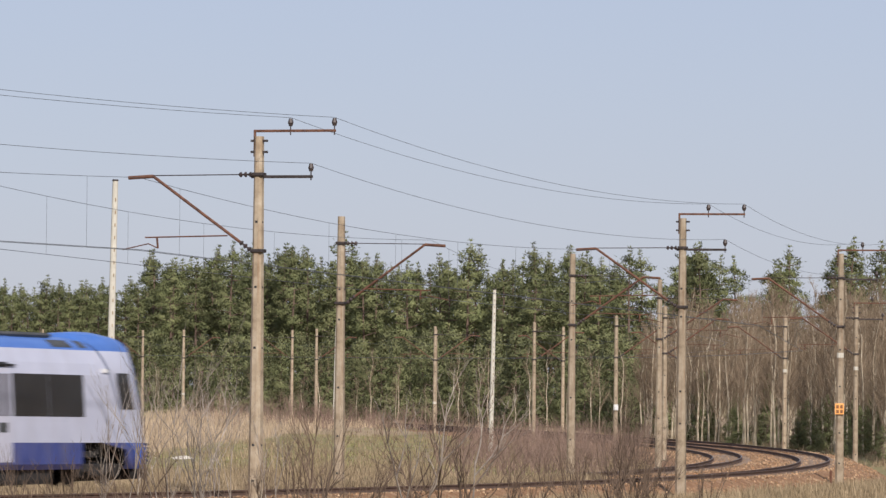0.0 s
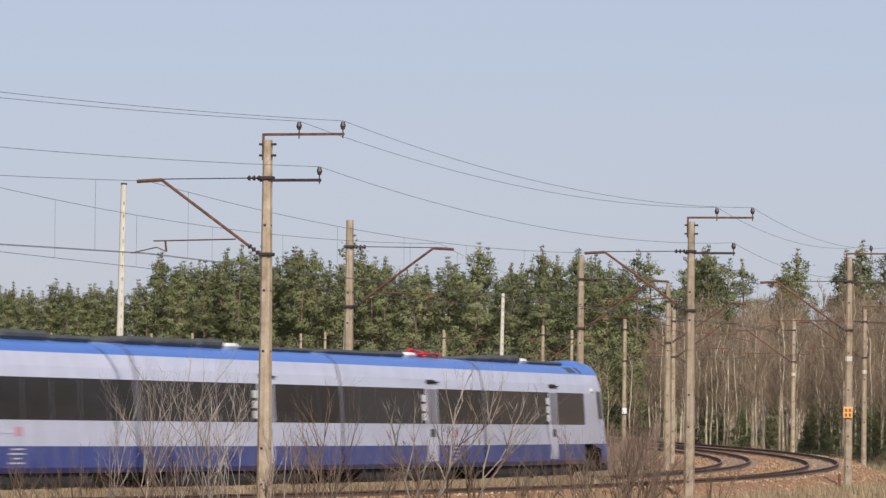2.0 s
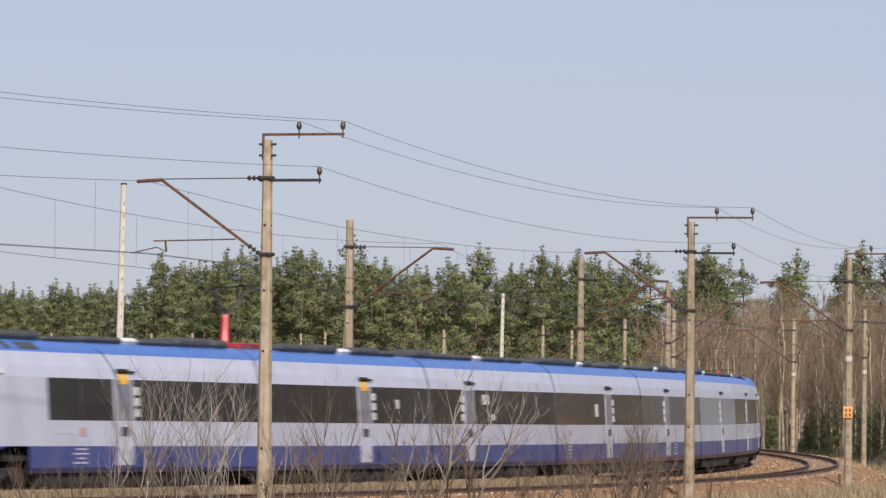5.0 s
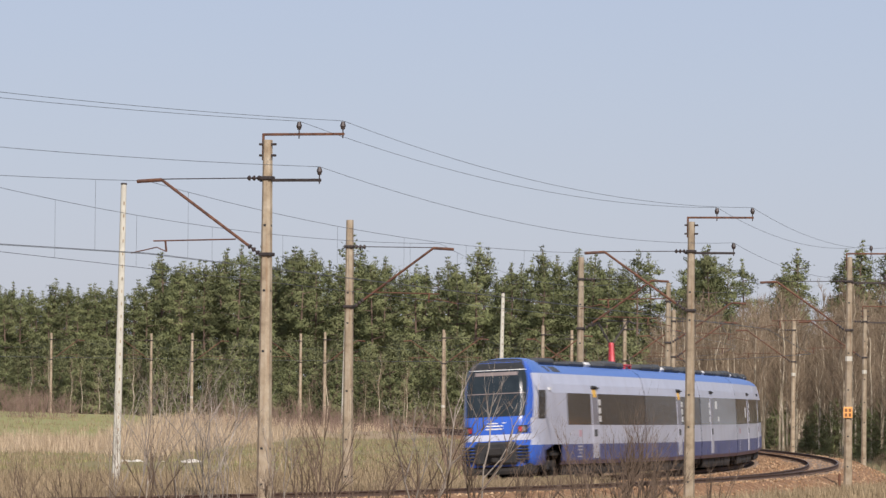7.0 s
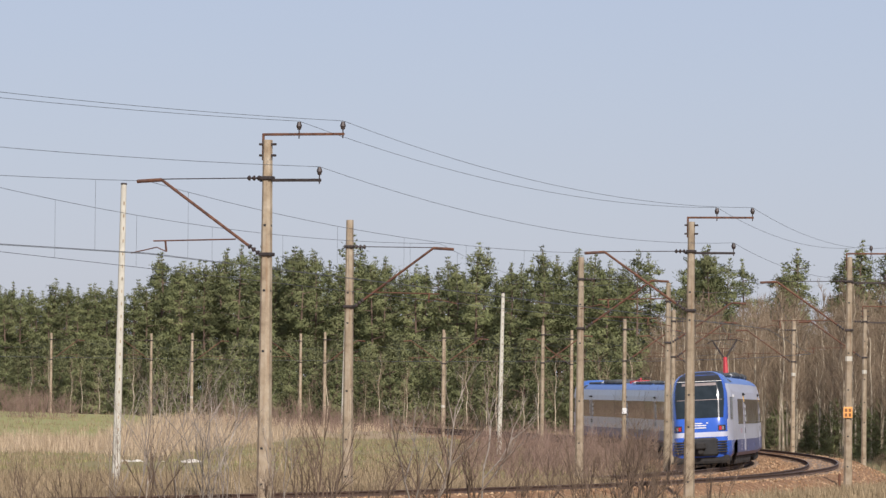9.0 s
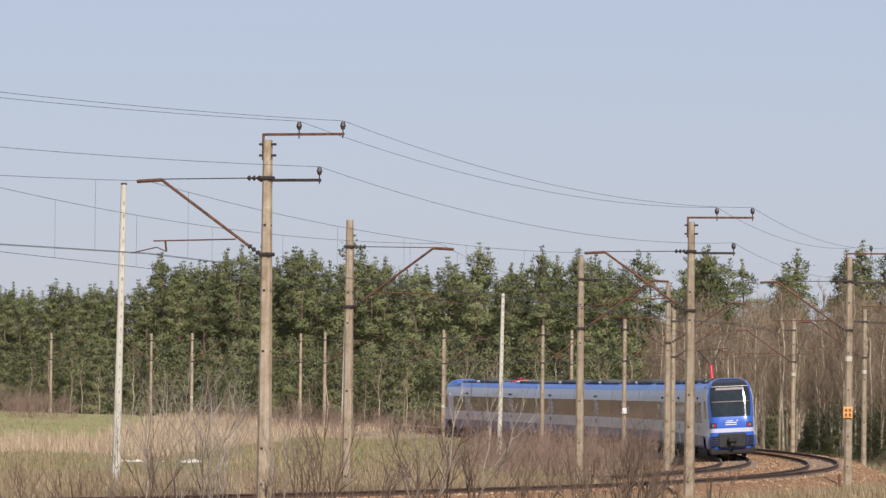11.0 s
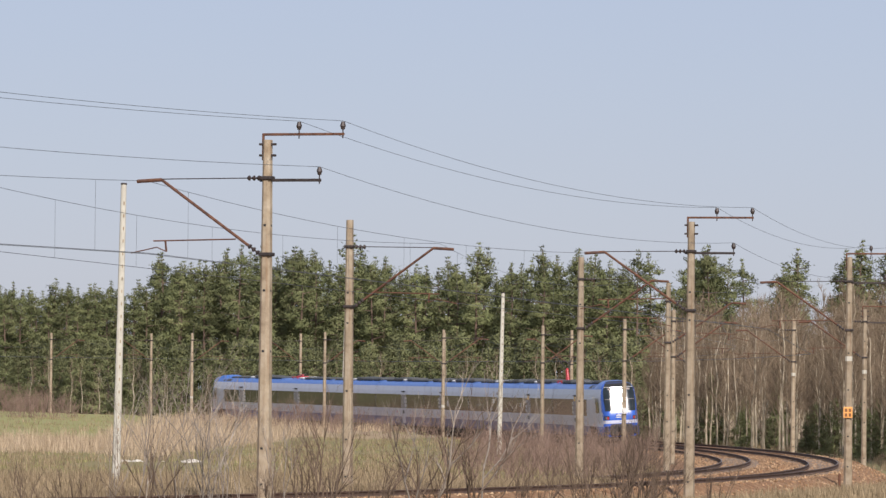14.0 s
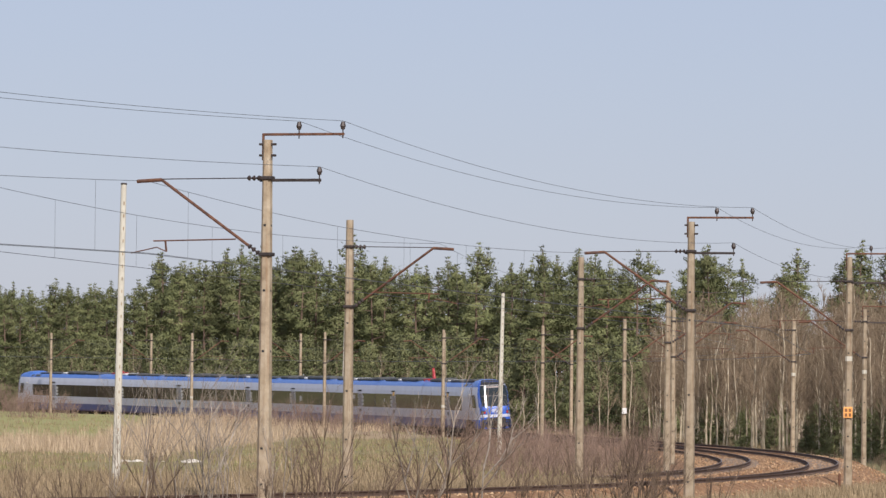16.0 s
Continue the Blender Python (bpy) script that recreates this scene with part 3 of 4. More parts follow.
    # gangways and bogies
    for e, has in ((-1, cab >= 0), (1, cab <= 0)):
        if has:
            g = Shape()
            ring = [(-w + 0.03, z) for w, z in SECTION[2:]] + [(w - 0.03, z) for w, z in SECTION[-2:1:-1]]
            xs = [e * (h - 0.09 + k * 0.045) for k in range(3)]
            g.sheet([[(x, y * (1 if k != 1 else 0.985), z) for y, z in ring] for k, x in enumerate(xs if e > 0 else xs[::-1])])
            part("gangway_bellows", g, M_BELLOWS, car, "grey folding gangway bellows")
    if cab <= 0:
        bogie(pose(h, 0, 0), car)
    if cab:
        bogie(pose(cab * (h - 3.6), 0, 0), car)
        rot = pose(cab * h, 0, 0, 0, 0, 0 if cab > 0 else 180)
        # rounded front
        zs = [0.27, 0.42, 0.6, 0.82, 1.03, 1.2, 1.4, 1.65, 1.95, 2.3, 2.65, 2.95, 3.2, 3.4, 3.58, 3.72, 3.85, 3.93, 4.0, 4.08]
        an = np.linspace(-1, 1, 41)
        sh = Shape()
        rows = []
        for z in zs:
            back = -3.8 if z >= 1.03 else -2.1
            w = max(half_width(z), 0.8)
            r = [Vector((back, -w, z))] + [nose_point(a, z) for a in an] + [Vector((back, w, z))]
            rows.append(r)

        def paint(i, k):
            z = (zs[i] + zs[i + 1]) / 2
            a = abs(-1 + 2 * (k - 0.5) / 40)
            if z > 3.58:
                return 0 if a < 0.72 else 2
            if z < 1.03:
                return 0 if k in range(1, 41) else 3
            if z < 1.2:
                return 0 if a < 0.6 else 1
            if z < 1.4:
                return 1
            lim = 0.66 if z > 1.9 else 0.58
            return 0 if a < lim else 1
        sh.sheet(rows, paint)
        nose = part("nose", sh, [M_FACEBLUE, M_WHITE, M_ROOFBLUE, M_SKIRT], car, "cobalt blue rounded train front with white sides", rot, True)
        rf = Shape()
        ys = np.linspace(-1, 1, 15)
        rf.sheet([[(x, y * 1.0, 3.82 + (top - 3.82) * (1 - abs(y) ** 5)) for y in ys]
                  for x, top in ((-4.3, 3.84), (-4.0, 4.14), (-3.3, 4.22), (-2.6, 4.22), (-2.1, 4.18), (-1.8, 4.1), (-1.55, 3.98))],
                 lambda i, k: 1 if i >= 4 and 2 <= k <= 11 else 0)
        part("nose_roof", rf, [M_ROOFBLUE, M_BLACK], nose, "domed blue and black roof fairing", None, True)

        def patch(a0, a1, z0, z1, push, na=14, nz=8, shrink=0.0):
            p = Shape()
            rr = []
            for i in range(nz + 1):
                z = z0 + (z1 - z0) * i / nz
                q = shrink * (1 - i / nz)
                rr.append([nose_point(a0 + q + (a1 - q - a0 - q) * j / na, z, push) for j in range(na + 1)])
            p.sheet(rr)
            rim0 = [nose_point(a0 + shrink + (a1 - a0 - 2 * shrink) * j / na, z0, push - 0.02) for j in range(na + 1)]
            p.sheet([rim0, rr[0]])
            return p
        part("windscreen", patch(-0.54, 0.54, 2.04, 3.70, 0.012, shrink=0.09), M_SCREEN, nose, "large dark windscreen", smooth=True)
        part("display_panel", patch(-0.54, 0.54, 3.735, 4.07, 0.012), M_BLACK, nose, "black panel over the windscreen", smooth=True)
        part("destination_bar", patch(-0.30, 0.30, 3.52, 3.64, 0.018, 8, 1), M_BLIND, nose, "unlit destination display")
        part("screen_wiper", patch(-0.42, 0.42, 2.90, 2.93, 0.022, 8, 1), M_BLIND, nose, "pale sun blind edge")
        part("screen_trim", patch(-0.54, 0.54, 3.705, 3.73, 0.016, 10, 1), M_PALE, nose, "thin white trim line")
        for sg in (-1, 1):
            a0, a1 = sorted((sg * 0.28, sg * 0.52))
            part("lamp_housing", patch(a0, a1, 1.44, 1.68, 0.012, 4, 2), M_BLACK, nose, "black lamp housing")
            a0, a1 = sorted((sg * 0.31, sg * 0.375))
            part("tail_lamp", patch(a0, a1, 1.48, 1.63, 0.022, 4, 2), M_TAIL, nose, "red tail lamp")
            a0, a1 = sorted((sg * 0.39, sg * 0.45))
            part("headlight", patch(a0, a1, 1.48, 1.63, 0.022, 4, 2), M_LAMP, nose, "clear headlight")
            a0, a1 = sorted((sg * 0.765, sg * 0.935))
            cabw = patch(a0, a1, 1.92, 3.0, 0.012, 8, 4)
            part("cab_window", cabw, M_GLASS, nose, "dark cab side window")
            part("mirror_camera", side_panel(-3.6, -3.2, 3.0, 3.1, sg, 0.05, 0.05), M_PALE, nose, "pale rear-view camera")
        for sg in (-1, 1):
            for x0, x1 in ((-4.7, -4.2), (-6.6, -5.2)):
                part("roof_hatch", side_panel(x0, x1, 3.65, 3.87, sg, 0.008, 0.02), M_ROOFGREY, nose, "dark roof hatch")
        for zz, a0, a1 in ((1.76, -0.05, 0.01), (1.66, -0.07, 0.05), (1.56, -0.07, 0.05), (1.77, 0.05, 0.08)):
            part("marking_bar", patch(a0, a1, zz, zz + 0.045, 0.014, 4, 1), M_PALE, nose, "unreadable white marking")
        g = Shape()
        g.box((-0.9, -0.80, 0.34), (0.05, 0.80, 1.17), 0.08)
        part("coupler_pocket", g, M_BLACK, nose, "black coupler opening")
        g = Shape()
        g.box((0.0, -0.24, 0.66), (0.40, 0.24, 0.98), 0.06)
        g.box((0.05, -0.14, 0.42), (0.3, 0.14, 0.75), 0.05)
        part("coupler", g, M_UNDER, nose, "dark automatic coupler")
        for sg in (-1, 1):
            for k in range(5):
                g = Shape()
                g.box((-0.12, sg * 0.95 - 0.26, 0.48 + k * 0.12), (0.03, sg * 0.95 + 0.26, 0.55 + k * 0.12), 0.02)
                part("grille_slat", g, M_BLACK, nose, "black bumper grille slat")
        g = Shape()
        g.box((-1.3, -1.25, 0.12), (-0.15, 1.25, 0.36), 0.06)
        part("rail_guard", g, M_UNDER, nose, "dark rail guard plough")
    for ob in car.children_recursive:
        if ob.name.split(".")[0] not in ("bogie", "wheel"):
            for v in ob.data.vertices:
                v.co.z = float(np.interp(v.co.z, LOW, HIGH))
            ob.data.update()
    return car


# The body's heights as drawn, and as they stand over the rail on worn wheels and springs.
LOW = (0, 0.27, 1.03, 1.68, 2.92, 3.58, 4.02, 4.3, 6.2)
HIGH = (0, 0.50, 1.24, 1.96, 3.13, 3.84, 4.27, 4.50, 6.2)
TRAIN = []     # (car, metres of its middle behind the nose, length)


def build_train():
    ends = [0, 22.0, 39.0, 57.0, 75.4, 93.5, 111.8, 129.5, 152.5]
    door_at = [10.6, 28.6, 46.1, 67.7, 82.7, 106.4, 119.0, 140.4]
    words = ["leading train car with cobalt blue front, white sides and navy skirt", "white and blue train car with dark tinted window band"]
    for i in range(8):
        a, b = ends[i], ends[i + 1]
        mid = (a + b) / 2
        cab = 1 if i == 0 else (-1 if i == 7 else 0)
        lab = words[0] if i == 0 else ("rear train car with cobalt blue end and red tail lamps" if i == 7 else words[1])
        car = railcar(b - a, [mid - door_at[i]], cab, lab, pan={1: 5.2, 6: -7.2}.get(i), raised=i == 6, band=i >= 6, notices=1 if i in (4, 6, 7) else -1, emblem={1: 4.8, 3: 0.9, 4: -6.4, 7: -2.5}.get(i),
                      stickers={4: ((-0.8, 2.0, 0.6, 0.5),), 5: ((-1.4, 2.4, 0.95, 0.36), (-0.4, 1.82, 0.55, 0.22)), 6: ((5.2, 2.2, 0.3, 0.3),)}.get(i, ()), seed=i)
        TRAIN.append((car, mid, b - a))


build_train()


# ---- overhead line ----
def insulator(sh, p, axis, length, r=0.07, n=4):
    """A row of porcelain discs along an axis."""
    p, axis = Vector(p), Vector(axis).normalized()
    pts, rad = [], []
    for i in range(n):
        for u, w in ((0.05, 0.35), (0.2, 1.0), (0.45, 0.9), (0.75, 0.35)):
            pts.append(p + axis * length * (i + u) / n)
            rad.append(r * w)
    sh.tube(pts, rad, 8)


def tapered_pole(height, w0, w1, deep=0.8):
    """A concrete mast of H-like section with its edges chamfered, narrowing upward."""
    sh = Shape()
    rows = []
    for i in range(9):
        z = -deep + (height + deep) * i / 8
        w = w0 + (w1 - w0) * i / 8
        d = w * 0.8
        c = w * 0.22
        rows.append([(-w / 2 + c, -d / 2, z), (w / 2 - c, -d / 2, z), (w / 2, -d / 2 + c, z), (w / 2, d / 2 - c, z), (w / 2 - c, d / 2, z), (-w / 2 + c, d / 2, z),
                     (-w / 2, d / 2 - c, z), (-w / 2, -d / 2 + c, z)])
    sh.sheet(rows, closed=True)
    top = len(sh.v) - 8
    sh.face(tuple(range(top, top + 8)))
    return sh


def catenary_mast(s, off, toward, top, feeder, wire_z=6.25, mess_z=8.45, cant_len=3.7, label="", sign=None, w0=0.40, w1=0.27, lean=0.0, band=0.0):
    """A mast beside the track at s, off; toward: +1 or -1, the side of its cantilever. Heights are over the rail."""
    m = frame_at(s, off)
    zr = rise(s)
    gz = ground_z(m.translation.x, m.translation.y) - zr
    mast = tagged(new("catenary_mast"), label or "weathered concrete catenary mast with rusty bracket", "catenary mast", "masts along the track")
    mast.matrix_basis = m @ pose(0, 0, 0, lean, 0, 0)
    y = -toward     # y points to the inner side; toward > 0 reaches outward
    sh = tapered_pole(top - gz + 0.0, w0, w1)
    for i, v in enumerate(sh.v):
        sh.v[i] = (v[0], v[1], v[2] + gz)
    post = part("post", sh, M_CONCRETE, mast, "tapered weathered concrete post")
    rsd = random.Random(int(s * 10))
    holes = Shape()
    for i in range(5):
        z = gz + 0.8 + i * (top - gz - 1.2) / 5 + rsd.uniform(-0.5, 0.5)
        w = w0 + (w1 - w0) * (z - gz + 0.8) / (top - gz + 0.8)
        holes.box((-w / 2 - 0.006, -0.035, z), (-w / 2 + 0.02, 0.035, z + 0.06))
        holes.box((-0.03, -w * 0.4 - 0.006, z), (0.03, -w * 0.4 + 0.02, z + 0.05))
    part("post_hole", holes, M_BLACK, post, "dark bolt holes")
    # cantilever: strut from a low bracket up to the messenger, tie rod back to the post
    zb, zt = mess_z - 2.08, mess_z - 0.02
    ye = y * cant_len
    for z in (zb, zt):
        g = Shape()
        w = w0 + (w1 - w0) * (z - gz + 0.8) / (top - gz + 0.8)
        g.box((-w / 2 - 0.04, -w * 0.4 - 0.04, z - 0.05), (w / 2 + 0.04, w * 0.4 + 0.04, z + 0.05), 0.02)
        part("clamp", g, M_DARKSTEEL, mast, "dark steel clamp band")
    ins = Shape()
    d = Vector((0, y * (cant_len - 0.82), 2.1)).normalized()
    insulator(ins, (0, y * 0.22, zb + 0.02), d, 0.42, 0.075, 3)
    part("insulator", ins, M_INSUL, mast, "dark porcelain insulator")
    ins = Shape()
    insulator(ins, (0, y * 0.2, zt), (0, y, 0), 0.42, 0.075, 3)
    part("insulator", ins, M_INSUL, mast, "dark porcelain insulator")
    st = Shape()
    a = Vector((0, y * 0.2, zb)) + d * 0.4
    b = Vector((0, y * (cant_len - 0.62), zt - 0.04))
    st.tube([a, b], 0.042, 8)
    st.tube([b, (0, ye + y * 0.1, zt - 0.08)], 0.05, 8)
    part("strut", st, M_RUST, mast, "rusty diagonal strut")
    tie = Shape()
    tie.tube([(0, y * 0.6, zt), (0, y * (cant_len - 0.6), zt - 0.02)], 0.016, 6)
    part("tie_rod", tie, M_DARKSTEEL, mast, "thin tie rod")
    sa = Shape()
    zc = wire_z + 0.35
    tt = 0.2 + (zc - zb) / 2.1 * (cant_len - 0.82)
    sa.tube([(0, y * max(0.9, tt), zc + 0.02), (0, y * (cant_len - 0.4), zc - 0.03)], 0.022, 6)
    sa.tube([(0, y * (cant_len - 0.75), zc - 0.04), (0, y * (cant_len - 0.78), zc - 0.32)], 0.03, 6)
    sa.tube([(0, y * (cant_len - 0.78), zc - 0.32), (0, y * (cant_len - 0.5), zc - 0.2), (0, y * (cant_len + 0.25), zc - 0.36)], 0.018, 6)
    part("steady_arm", sa, M_RUST, mast, "rusty steady arm")
    if feeder:
        # two angle-iron arms with pin insulators on the outer side
        y2 = -y
        ft = top + 0.15
        arm = Shape()
        arm.box((-0.03, min(0.16 * y, 0.10 * y), top - 0.55), (0.03, max(0.16 * y, 0.10 * y), ft), 0.01)
        arm.box((-0.03, min(0.16 * y, 2.2 * y2), ft - 0.04), (0.03, max(0.16 * y, 2.2 * y2), ft + 0.03), 0.01)
        part("feeder_arm", arm, M_RUST, mast, "rusty upper feeder arm")
        arm = Shape()
        arm.box((-0.03, min(0.22 * y, 1.55 * y2), zt - 0.1), (0.03, max(0.22 * y, 1.55 * y2), zt - 0.02), 0.01)
        part("feeder_arm", arm, M_DARKSTEEL, mast, "dark lower feeder arm")
        for z in (top - 0.12, top - 0.42):
            cl = Shape()
            cl.box((-0.05, -0.24, z - 0.03), (0.05, 0.24, z + 0.03), 0.01)
            part("clamp", cl, M_DARKSTEEL, mast, "dark steel clamp band")
        for yy, zz in ((0.9, ft), (2.16, ft), (1.5, zt - 0.04)):
            ins = Shape()
            ins.tube([(0, yy * y2, zz - 0.12), (0, yy * y2, zz + 0.16)], 0.018, 6)
            ins.tube([(0, yy * y2, zz + 0.12), (0, yy * y2, zz + 0.2), (0, yy * y2, zz + 0.21), (0, yy * y2, zz + 0.33)], [0.05, 0.075, 0.085, 0.05], 8)
            part("pin_insulator", ins, M_INSUL, mast, "dark pin insulator")
    if band:
        g = Shape()
        w = w0 + (w1 - w0) * (band - gz + 0.8) / (top - gz + 0.8) + 0.012
        d, c = w * 0.8, w * 0.22
        ring = [(-w / 2 + c, -d / 2), (w / 2 - c, -d / 2), (w / 2, -d / 2 + c), (w / 2, d / 2 - c), (w / 2 - c, d / 2), (-w / 2 + c, d / 2), (-w / 2, d / 2 - c), (-w / 2, -d / 2 + c)]
        g.sheet([[(x, q, z) for x, q in ring] for z in (band, band + 0.2)], closed=True)
        part("painted_band", g, M_WHITEPOLE, mast, "white painted band")
    if sign:
        z, w, hgt, mt, lab = sign
        g = Shape()
        g.box((-0.27, -w / 2, z), (-0.22, w / 2, z + hgt), 0.008)
        sg = part("number_board", g, mt, mast, lab)
        if mt is M_ORANGE:
            q = Shape()
            for r in range(2):
                for c in range(2):
                    q.box((-0.278, -0.145 + c * 0.165, z + 0.05 + r * 0.2), (-0.262, -0.03 + c * 0.165, z + 0.19 + r * 0.2))
            part("number_bar", q, M_BROWNBAR, sg, "unreadable dark figures")
    return mast


OUT, INN = GAP + 3.3, -3.0
OUTER_S = [-140.5, -94.0, -47.5, -2.4, 39.8, 123.0, 167.0, 212.4, 257.7, 302.4, 347.2, 388.0, 430.0]
INNER_S = [-142.7, -97.7, -52.2, -7.7, 35.4, 82.0, 126.0, 169.2, 213.2, 256.7, 303.0, 347.9, 388.9, 432.0]


LIFT = {-52.2: 0.5, -47.5: 0.36, -2.4: -0.14, 39.8: -0.1}     # masts that stand higher or lower than the rest


def build_masts():
    for i, s in enumerate(OUTER_S):
        more = LIFT.get(s, 0.0)
        top = 9.3 + more if s < 60 else 8.5
        sign = (2.4, 0.38, 0.46, M_ORANGE, "orange number board") if s == 39.8 else None
        catenary_mast(s, OUT, -1, top, s < 140, mess_z=8.29 + more if s < 60 else 7.8, wire_z=6.25 + more if s < 60 else 5.9, cant_len=3.7, sign=sign, w0=0.46 if s < 60 else 0.38,
                      band=4.8 if 30 < s < 170 else 0.0)
    for i, s in enumerate(INNER_S):
        off = INN - (0.2 if s == 82.0 else 0)
        sign = (2.2, 0.3, 0.38, M_PALE, "small white plate") if s == 169.2 else None
        catenary_mast(s, off, 1, 9.0 if s < 100 else 8.4, False, mess_z=8.1 if s < 100 else 7.75, wire_z=6.15 if s < 100 else 5.85,
                      cant_len=3.6 + (0.2 if s == 82.0 else 0), sign=sign, w0=0.46 if s < 100 else 0.38, band=2.1 if s in (256.7, 347.9) else 0.0)


build_masts()


def span(p, q, sag, n=14):
    return [Vector(p).lerp(Vector(q), i / n) - Vector((0, 0, 4 * sag * (i / n) * (1 - i / n))) for i in range(n + 1)]


def build_wires():
    for off, ss, reach in ((OUT, OUTER_S, -3.3), (INN, INNER_S, 3.0)):
        for a, b in zip(ss[:-1], ss[1:]):
            line = tagged(new("overhead_line"), "thin grey overhead line with droppers between two masts", "overhead wire", "overhead wire spans")
            zig = 0.2 if ss.index(a) % 2 else -0.2
            m0, m1 = (along(q, off + reach + z0, (8.2 + LIFT.get(q, 0.0) if q < 60 else 7.7)) for q, z0 in ((a, zig), (b, -zig)))
            c0, c1 = (along(q, off + reach + z0, (6.22 + LIFT.get(q, 0.0) if q < 60 else 5.87)) for q, z0 in ((a, zig), (b, -zig)))
            me = span(m0, m1, 0.32 if a < -60 else (0.5 if a < -40 else 0.85))
            w = Shape()
            w.tube(me, 0.007, 5)
            part("messenger_wire", w, M_WIRE, line)
            w = Shape()
            w.tube([c0, c1], 0.008, 5)
            if off == OUT:
                w.tube([c0 + Vector((0.04, 0, 0.02)), c1 + Vector((0.04, 0, 0.02))], 0.008, 5)
            part("contact_wire", w, M_WIRE, line)
            for i in range(1, 14, 2):
                d = Shape()
                t = i / 14
                d.tube([me[i], c0.lerp(c1, t)], 0.004, 4)
                part("dropper", d, M_WIRE, line)
    # feeders
    for yy, zz in ((0.9, 9.8), (2.16, 9.8), (1.5, 7.6)):
        for a, b in zip(OUTER_S[:-1], OUTER_S[1:]):
            if b > 140:
                continue
            ta, tb = (9.8 + LIFT.get(a, 0) if a < 60 else 9.0), (9.8 + LIFT.get(b, 0) if b < 60 else 9.0)
            if zz < 9:
                ta, tb = (8.57 + LIFT.get(a, 0) if a < 60 else 8.1), (8.57 + LIFT.get(b, 0) if b < 60 else 8.1)
            w = Shape()
            w.tube(span(along(a, OUT + yy, ta), along(b, OUT + yy, tb), 0.32 if a < -60 else 0.6, 18), 0.0065, 5)
            tagged(part("feeder_wire", w, M_WIRE), "thin sagging feeder wire between masts", "wire", "feeder wires")


build_wires()


def build_white_poles():
    """Pale slotted poles of a line that crosses the meadow."""
    for x, y, h in ((-12.38, 212.0, 11.4), (3.55, 352.0, 10.2), (-9.8, 545.0, 9.6)):
        z = ground_z(x, y)
        pole = tagged(new("slotted_pole"), "pale slender slotted concrete pole standing in the meadow", "pole", "pale poles")
        pole.matrix_basis = pose(x, y, z, 0, 0.9, 20)
        post = part("post", tapered_pole(h, 0.30, 0.20), M_WHITEPOLE, pole)
        # no recess is cut: darker concrete bars paint the shade of the slots
        g = Shape()
        for i in range(22):
            zz = 0.6 + i * (h - 0.9) / 22
            g.box((-0.022, -0.13 + 0.0016 * i - 0.004, zz), (0.022, -0.11, zz + 0.12))
        part("slot", g, M_CONCRETE, post, "darker bars that paint the shade inside the slots")
        cap = Shape()
        cap.box((-0.11, -0.09, h - 0.02), (0.11, 0.09, h + 0.06), 0.03)
        part("cap", cap, M_DARKSTEEL, pole, "dark cap")


build_white_poles()


# ---- plants ----
def clump(sh, c, r, n, rnd, size, flat=0.6, core=None):
    """A tuft of thin needle sprays round a middle."""
    for _ in range(n):
        u = Vector((rnd.gauss(0, 1), rnd.gauss(0, 1), rnd.gauss(0, 1) * flat))
        p = Vector(c) + u * r * 0.45
        d = Vector((rnd.uniform(-1, 1), rnd.uniform(-1, 1), rnd.uniform(-0.2, 1.1))).normalized() * size * rnd.uniform(0.6, 1.4)
        e = d.cross((rnd.uniform(-1, 1), rnd.uniform(-1, 1), rnd.uniform(-1, 1))).normalized() * size * 0.19
        out = (p - (core if core is not None else Vector(c))).normalized() + u.normalized() * 0.35 + Vector((0, 0, 0.35))
        sh.leaf(p - e, p + e, p + d, out.normalized())


